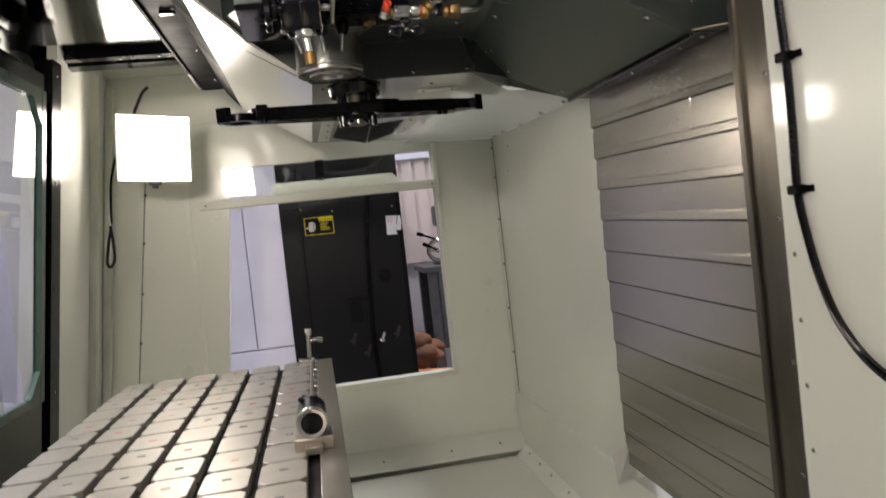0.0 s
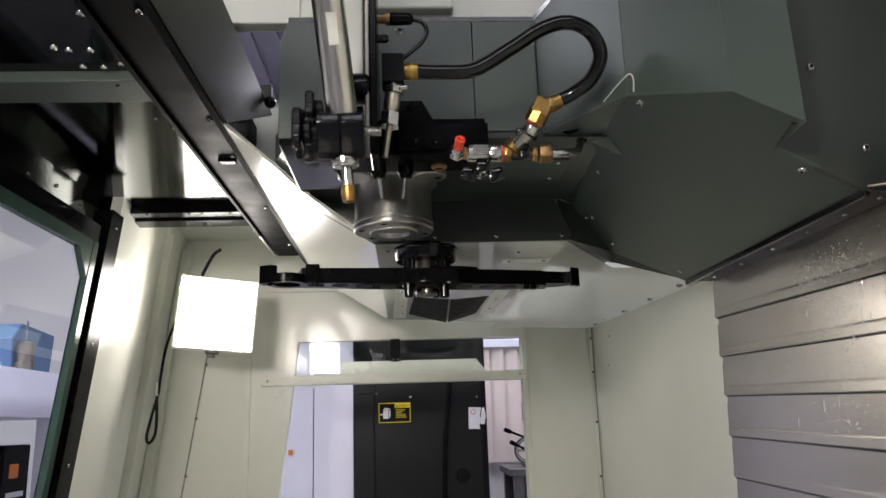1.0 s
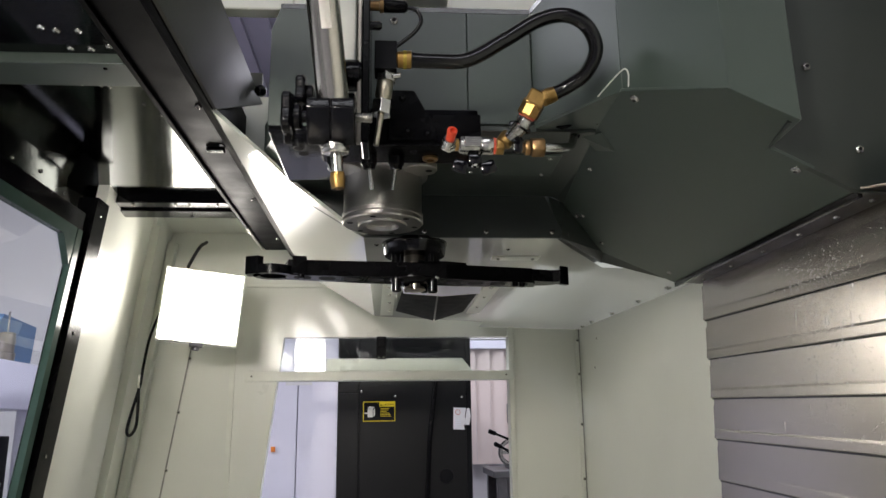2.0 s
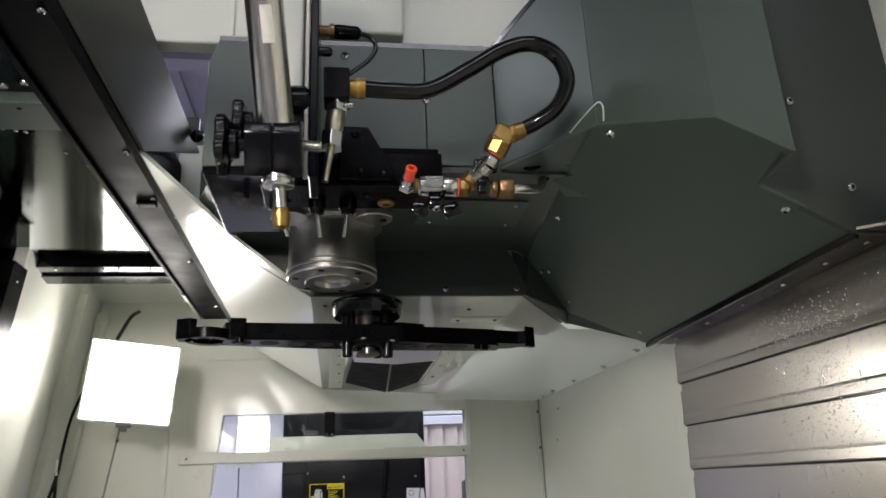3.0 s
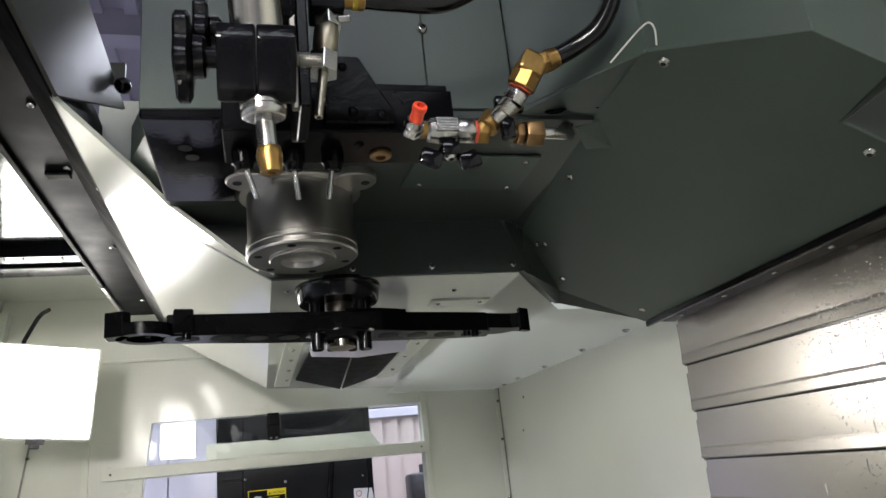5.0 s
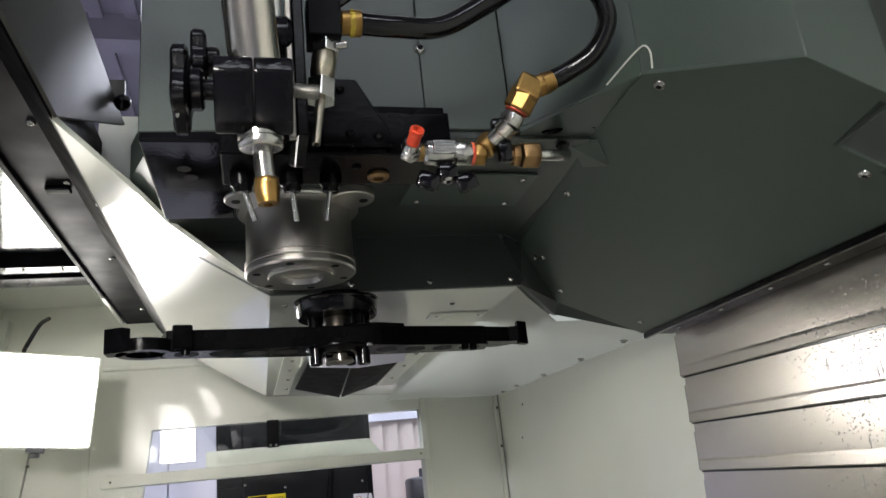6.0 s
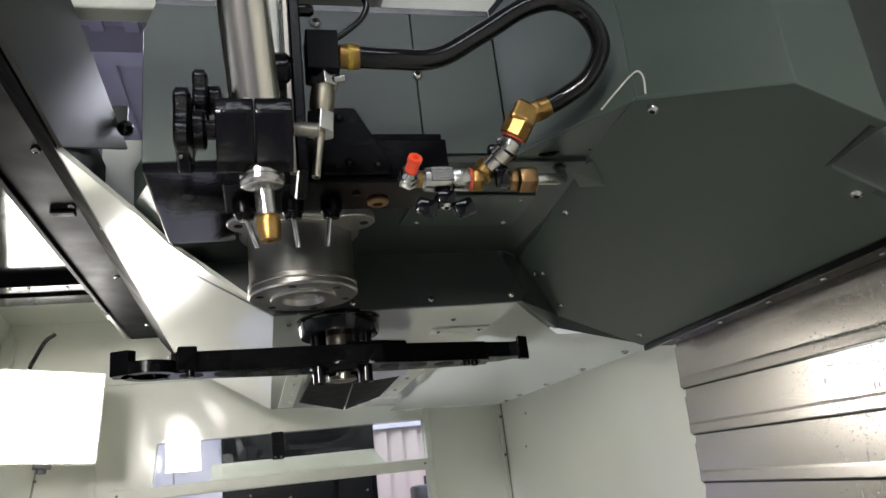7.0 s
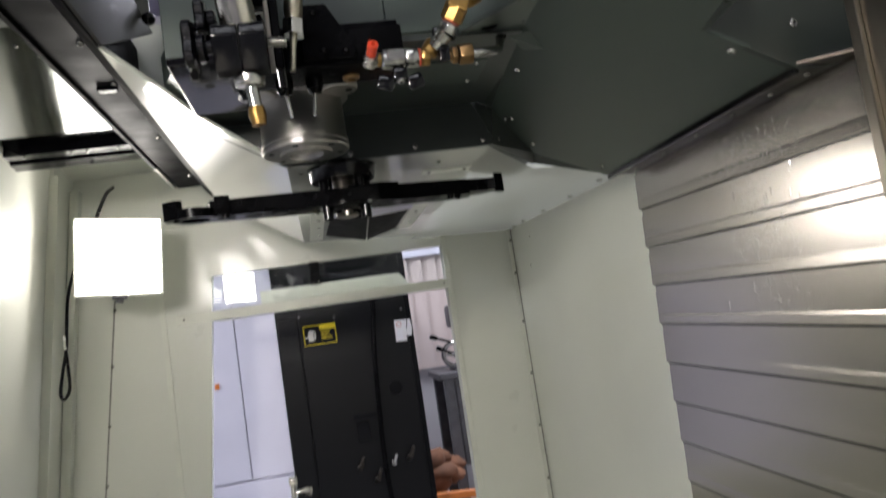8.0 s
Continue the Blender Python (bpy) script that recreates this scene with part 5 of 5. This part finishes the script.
part("port", join(lathe([(0, 0.036), (0.006, 0.034), (0.008, 0.028)], (0.883, CY - 0.003, 1.06), (0.883, CY - 1, 1.06), 24)), BLACK_MATT, cab, "round black port", True)
part("cable", tube([(0.832, CY - 0.012, 1.60), (0.826, CY - 0.014, 1.46), (0.802, CY - 0.018, 1.25), (0.790, CY - 0.018, 1.0), (0.782, CY - 0.016, 0.75), (0.790, CY - 0.014, 0.5)], 0.012, 10, 6), BLACK, cab, "thick black cable", True)
for x, z in ((0.63, 1.446), (0.965, 1.44), (0.462, 1.47), (0.90, 1.86)):
    screw(cab, (x, CY - 0.005, z), (0, -1, 0), 0.006)
for x, z, fm in ((0.815, 0.69, ZINC), (0.73, 0.63, DARK_STEEL), (0.655, 0.70, DARK_STEEL), (0.90, 0.71, DARK_STEEL)):
    part("fitting", join(rod((x, CY - 0.004, z), (x + 0.01, CY - 0.05, z + 0.02), 0.014, 12, 0.002), rod((x + 0.01, CY - 0.05, z + 0.02), (x + 0.025, CY - 0.055, z + 0.06), 0.009, 10, 0.002)), fm, cab, "small pipe fitting", True)
part("lock", join(box(0.67, 0.73, CY - 0.012, CY, 0.82, 0.92, 0.004), box(0.66, 0.80, CY - 0.016, CY - 0.004, 0.935, 0.96, 0.003)), BLACK_GLOSS, cab, "black door lock")


def writing(text, at, size, material, parent, name="writing"):
    cu = bpy.data.curves.new("text", "FONT")
    cu.body, cu.size, cu.extrude = text, size, 0.0003
    tmp = new("tmp_text", cu)
    me = bpy.data.meshes.new_from_object(tmp.evaluated_get(bpy.context.evaluated_depsgraph_get()))
    bpy.data.objects.remove(tmp)
    me.materials.clear()
    me.materials.append(material)
    me.transform(pose(*at, 90, 0, 0))
    ob = new(name, me)
    attach(ob, parent)
    return ob


sign = thing("caution_sign", "black and yellow caution sticker with pictogram", "sign", at=(0.55, CY, 1.37))
part("sheet", box(0.472, 0.630, CY - 0.0062, CY - 0.0046, 1.325, 1.421), BLACK_MATT, sign)
part("border", join(box(0.472, 0.630, CY - 0.0072, CY - 0.0060, 1.418, 1.421), box(0.472, 0.630, CY - 0.0072, CY - 0.0060, 1.325, 1.328), box(0.472, 0.475, CY - 0.0072, CY - 0.006, 1.328, 1.418), box(0.627, 0.630, CY - 0.0072, CY - 0.006, 1.328, 1.418)), YELLOW, sign, "yellow border")
part("header", box(0.552, 0.627, CY - 0.0072, CY - 0.0060, 1.396, 1.418), YELLOW, sign, "yellow header bar")
writing("CAUTION", (0.568, CY - 0.0078, 1.4015), 0.0125, BLACK_MATT, sign)
part("triangle", prism([(0.556, CY - 0.0074, 1.400), (0.566, CY - 0.0074, 1.400), (0.561, CY - 0.0074, 1.410)], (0, -0.0006, 0)), BLACK_MATT, sign)
for k, w in enumerate((0.045, 0.040, 0.030, 0.046, 0.050, 0.052)):
    part("print_bar", box(0.557, 0.557 + w, CY - 0.0072, CY - 0.006, 1.386 - 0.0075 * k, 1.3885 - 0.0075 * k), YELLOW, sign)
part("pictogram", join(box(0.494, 0.520, CY - 0.0072, CY - 0.006, 1.345, 1.385, 0.0), prism([(0.494, CY - 0.0072, 1.388), (0.520, CY - 0.0072, 1.384), (0.528, CY - 0.0072, 1.394), (0.503, CY - 0.0072, 1.398)], (0, 0.001, 0)), prism([(0.523, CY - 0.0072, 1.347), (0.530, CY - 0.0072, 1.356), (0.530, CY - 0.0072, 1.390), (0.523, CY - 0.0072, 1.380)], (0, 0.001, 0)), box(0.478, 0.494, CY - 0.0072, CY - 0.006, 1.362, 1.368)), LABEL, sign, "grey cabinet pictogram")
tag = thing("notice_label", "white torn paper notice with a red ring", "label", at=(0.96, CY, 1.33))
part("sheet", prism([(0.918, CY - 0.013, 1.282), (0.975, CY - 0.013, 1.280), (0.972, CY - 0.0135, 1.300), (0.983, CY - 0.0135, 1.318), (0.976, CY - 0.0135, 1.345), (0.984, CY - 0.013, 1.385), (0.921, CY - 0.013, 1.388)], (0, 0.0012, 0)), PAPER, tag)
part("sheet", prism([(0.978, CY - 0.0135, 1.304), (0.998, CY - 0.0135, 1.302), (1.006, CY - 0.0135, 1.345), (1.0, CY - 0.0135, 1.384), (0.988, CY - 0.0135, 1.384), (0.981, CY - 0.0135, 1.345)], (0, 0.0012, 0)), PAPER, tag)
part("ring_mark", lathe([(0, 0.013), (0.0006, 0.013), (0.0006, 0.0105), (0, 0.0105)], (0.942, CY - 0.0130, 1.365), (0.942, CY - 1, 1.365), 24, False), RED_PASTE, tag, "red ring")
for k in range(4):
    part("print_bar", box(0.926, 0.956, CY - 0.0140, CY - 0.0128, 1.292 + 0.011 * k, 1.2945 + 0.011 * k), LILAC, tag)

lil = thing("machine_cover", "pale lilac sheet cover of a neighbouring machine", "machine", at=(-0.2, 4.6, 0))
for x0, x1 in ((-0.90, -0.135), (-0.130, 0.145), (0.150, 0.345)):
    part("panel", box(x0, x1, CY + 0.02, CY + 0.05, 0.735, 2.0, 0.003), LILAC, lil)
part("panel", box(-0.90, 0.345, CY + 0.02, CY + 0.05, 0.05, 0.728, 0.003), LILAC, lil)
part("body", box(-0.90, 0.34, CY + 0.055, 5.4, 0.05, 1.99), LILAC, lil)
part("sticker", box(0.085, 0.215, CY + 0.0185, CY + 0.020, 1.505, 1.545), PAPER, lil, "white paper sticker")
part("button", box(0.025, 0.045, CY + 0.012, CY + 0.020, 1.185, 1.21), ORANGE, lil, "small orange tag")

blind = thing("vertical_blind", "pale pink vertical blind on the workshop wall", "blind", at=(1.5, 5.95, 1.0))
part("head_rail", box(0.9, 2.4, 5.93, 5.99, 1.84, 1.90, 0.004), LILAC, blind)
for k in range(13):
    part("slat", moved(box(-0.052, 0.052, -0.002, 0.002, 1.03, 1.85), Matrix.Translation((0.96 + 0.105 * k, 5.96, 0)) @ Matrix.Rotation(radians(-14), 4, "Z")), BLIND, blind)
win = structure(finish("wall_inner", join(box(0.6, 3.0, 6.02, 6.1, 0, 1.03), box(0.6, 3.0, 6.02, 6.1, 1.92, 4.3)), PLASTER), "pale inner wall under the blind", "wall")
# Plain blue board; its colour stands in for light behind the blind.
sky = structure(finish("backdrop", box(0.6, 3.0, 6.12, 6.13, 1.0, 2.0), BLUE), "blue board coloured as light behind the blind", "backdrop")
bench = thing("work_bench", "dark steel bench with a worn top", "bench", at=(1.55, 5.5, 0))
part("top", box(1.235, 2.0, 5.2, 5.75, 0.985, 1.025, 0.004), GREY_IRON, bench)
for x in (1.29, 1.95):
    for y in (5.24, 5.70):
        part("leg", box(x - 0.03, x + 0.03, y - 0.03, y + 0.03, 0.0, 0.985, 0.003), GREY_IRON, bench)
part("drawer", box(1.33, 1.90, 5.22, 5.72, 0.45, 0.98, 0.004), GREY_IRON, bench, "dark drawer unit")
vice = thing("drill_press", "small grey bench machine with handwheel and lever", "bench machine", at=(1.42, 5.45, 1.025))
part("base", join(box(1.36, 1.60, 5.36, 5.56, 1.024, 1.05, 0.004), rod((1.50, 5.46, 1.05), (1.50, 5.46, 1.50), 0.045, 20, 0.004)), GREY_IRON, vice, "", True)
part("head", join(box(1.38, 1.58, 5.36, 5.56, 1.30, 1.45, 0.02), rod((1.42, 5.40, 1.15), (1.42, 5.40, 1.31), 0.035, 18, 0.004)), GREY_IRON, vice, "", True)
part("handwheel", join(lathe([(0, 0.075), (0.008, 0.085), (0.016, 0.075), (0.016, 0.062), (0.008, 0.058), (0, 0.062)], (1.37, 5.34, 1.13), (1.37, 5.0, 1.13), 28, False), rod((1.37, 5.345, 1.13), (1.37, 5.30, 1.13), 0.02, 14, 0.003), box(1.30, 1.44, 5.335, 5.345, 1.12, 1.14)), ZINC, vice, "bright handwheel", True)
for a, b in (((1.38, 5.34, 1.20), (1.27, 5.32, 1.245)), ((1.37, 5.33, 1.13), (1.29, 5.30, 1.17))):
    part("lever", join(rod(a, b, 0.008, 10), rod(b, Vector(b) + (Vector(b) - Vector(a)) * 0.4, 0.014, 12, 0.003)), BLACK, vice, "black lever", True)
pallet = thing("pallet", "red-brown wooden pallet on the workshop floor", "pallet", at=(1.3, 5.2, 0))
for k in range(6):
    part("board", box(1.02 + 0.16 * k, 1.14 + 0.16 * k, 4.75, 5.55, 0.10, 0.125, 0.002), WOOD, pallet)
for k in range(3):
    part("bearer", box(1.02, 1.94, 4.76 + 0.34 * k, 4.86 + 0.34 * k, 0.0, 0.10, 0.003), WOOD, pallet)
jack = thing("pallet_truck", "orange painted pallet truck frame", "pallet truck", at=(1.2, 4.9, 0.12))
part("frame", join(box(1.03, 1.45, 4.80, 4.86, 0.125, 0.17, 0.01), box(1.05, 1.10, 4.80, 4.86, 0.17, 0.36, 0.008), prism([(1.02, 4.80, 0.37), (1.42, 4.80, 0.34), (1.42, 4.80, 0.38), (1.02, 4.80, 0.41)], (0, 0.03, 0), 0.004)), ORANGE, jack)
sack = thing("bundle", "brown rags piled on the pallet truck", "rags", at=(1.15, 4.95, 0.5))
rr = random.Random(9)
for k in range(7):
    b2 = bmesh.new()
    bmesh.ops.create_icosphere(b2, subdivisions=2, radius=0.09, matrix=Matrix.Translation((1.07 + rr.uniform(0, 0.22), 4.90 + rr.uniform(0, 0.2), 0.44 + rr.uniform(0, 0.16))) @ Matrix.Diagonal((rr.uniform(0.7, 1.3), 0.9, rr.uniform(0.5, 1.0), 1)))
    for v in b2.verts:
        v.co += Vector((1, 1, 1)) * 0.02 * noise.noise(v.co * 14)
    part("rag", b2, RAG, sack, "", True)

# ---- seen through the door glass ----
counter = thing("white_counter", "pale grey counter with open shelf", "counter", at=(-1.9, 5.0, 0))
part("fascia", box(-2.3, -1.60, 3.9, 5.75, 1.425, 1.70, 0.006), LILAC, counter)
part("side_post", box(-1.72, -1.60, 5.42, 5.75, 0.0, 1.425, 0.004), LILAC, counter)
part("shelf", box(-2.3, -1.62, 3.9, 5.42, 0.86, 0.90, 0.003), LILAC, counter)
part("back_board", box(-2.34, -2.30, 3.9, 5.75, 0.0, 1.425), WOOD, counter, "warm wooden back board")
for k in range(4):
    bx = thing("storage_box", "black storage box with an orange tag", "box", "boxes on the shelf", (-1.9, 4.2 + 0.34 * k, 0.90))
    part("carton", box(-2.15, -1.72, 4.05 + 0.34 * k, 4.36 + 0.34 * k, 0.90, 1.22 + 0.05 * (k % 2), 0.008), BLACK_MATT, bx)
    part("tag", box(-1.7205, -1.7150, 4.12 + 0.34 * k, 4.22 + 0.34 * k, 1.08, 1.16, 0.001), ORANGE, bx, "orange tag")
    part("paper_label", box(-1.7205, -1.7150, 4.10 + 0.34 * k, 4.30 + 0.34 * k, 0.97, 1.0, 0.001), PAPER, bx, "white label")
binbox = thing("blue_bin", "blue plastic bin on the counter", "bin", at=(-1.9, 5.35, 1.70))
part("bin", join(prism([(-2.05, 5.12, 1.70), (-2.05, 5.60, 1.70), (-2.05, 5.64, 1.97), (-2.05, 5.20, 2.0), (-2.05, 5.10, 1.90)], (0.30, 0, 0), 0.006)), BLUE, binbox)
holder = thing("tool_holder", "steel tool holder standing on the counter", "tool holder", at=(-1.68, 5.10, 1.70))
part("cone", lathe([(0, 0.05), (0.05, 0.055), (0.055, 0.045), (0.10, 0.045), (0.11, 0.05), (0.17, 0.045), (0.175, 0.03)], (-1.68, 5.12, 1.70), (-1.68, 5.12, 2), 24), GUIDE, holder, "", True)
part("stylus", rod((-1.68, 5.12, 1.87), (-1.68, 5.12, 2.0), 0.006, 10), ZINC, holder)
left_wall = structure(finish("wall_west", join(box(-3.2, -3.1, 0.5, 7.0, 0, 2.35)), PAPER), "white workshop partition wall", "wall")
left_band = structure(finish("trim", box(-3.2, -3.08, 0.5, 7.0, 2.36, 3.2), ROOF_SHEET), "grey band above the partition", "trim")
for k in range(3):
    crate = thing("crate", "orange-brown crate on a high shelf", "crate", "crates on the shelf", (-3.0, 4.3 + 0.8 * k, 2.36))
    part("crate_body", box(-3.07, -2.90, 4.1 + 0.8 * k, 4.55 + 0.8 * k, 2.365, 2.47, 0.006), ORANGE if k % 2 else WOOD, crate)
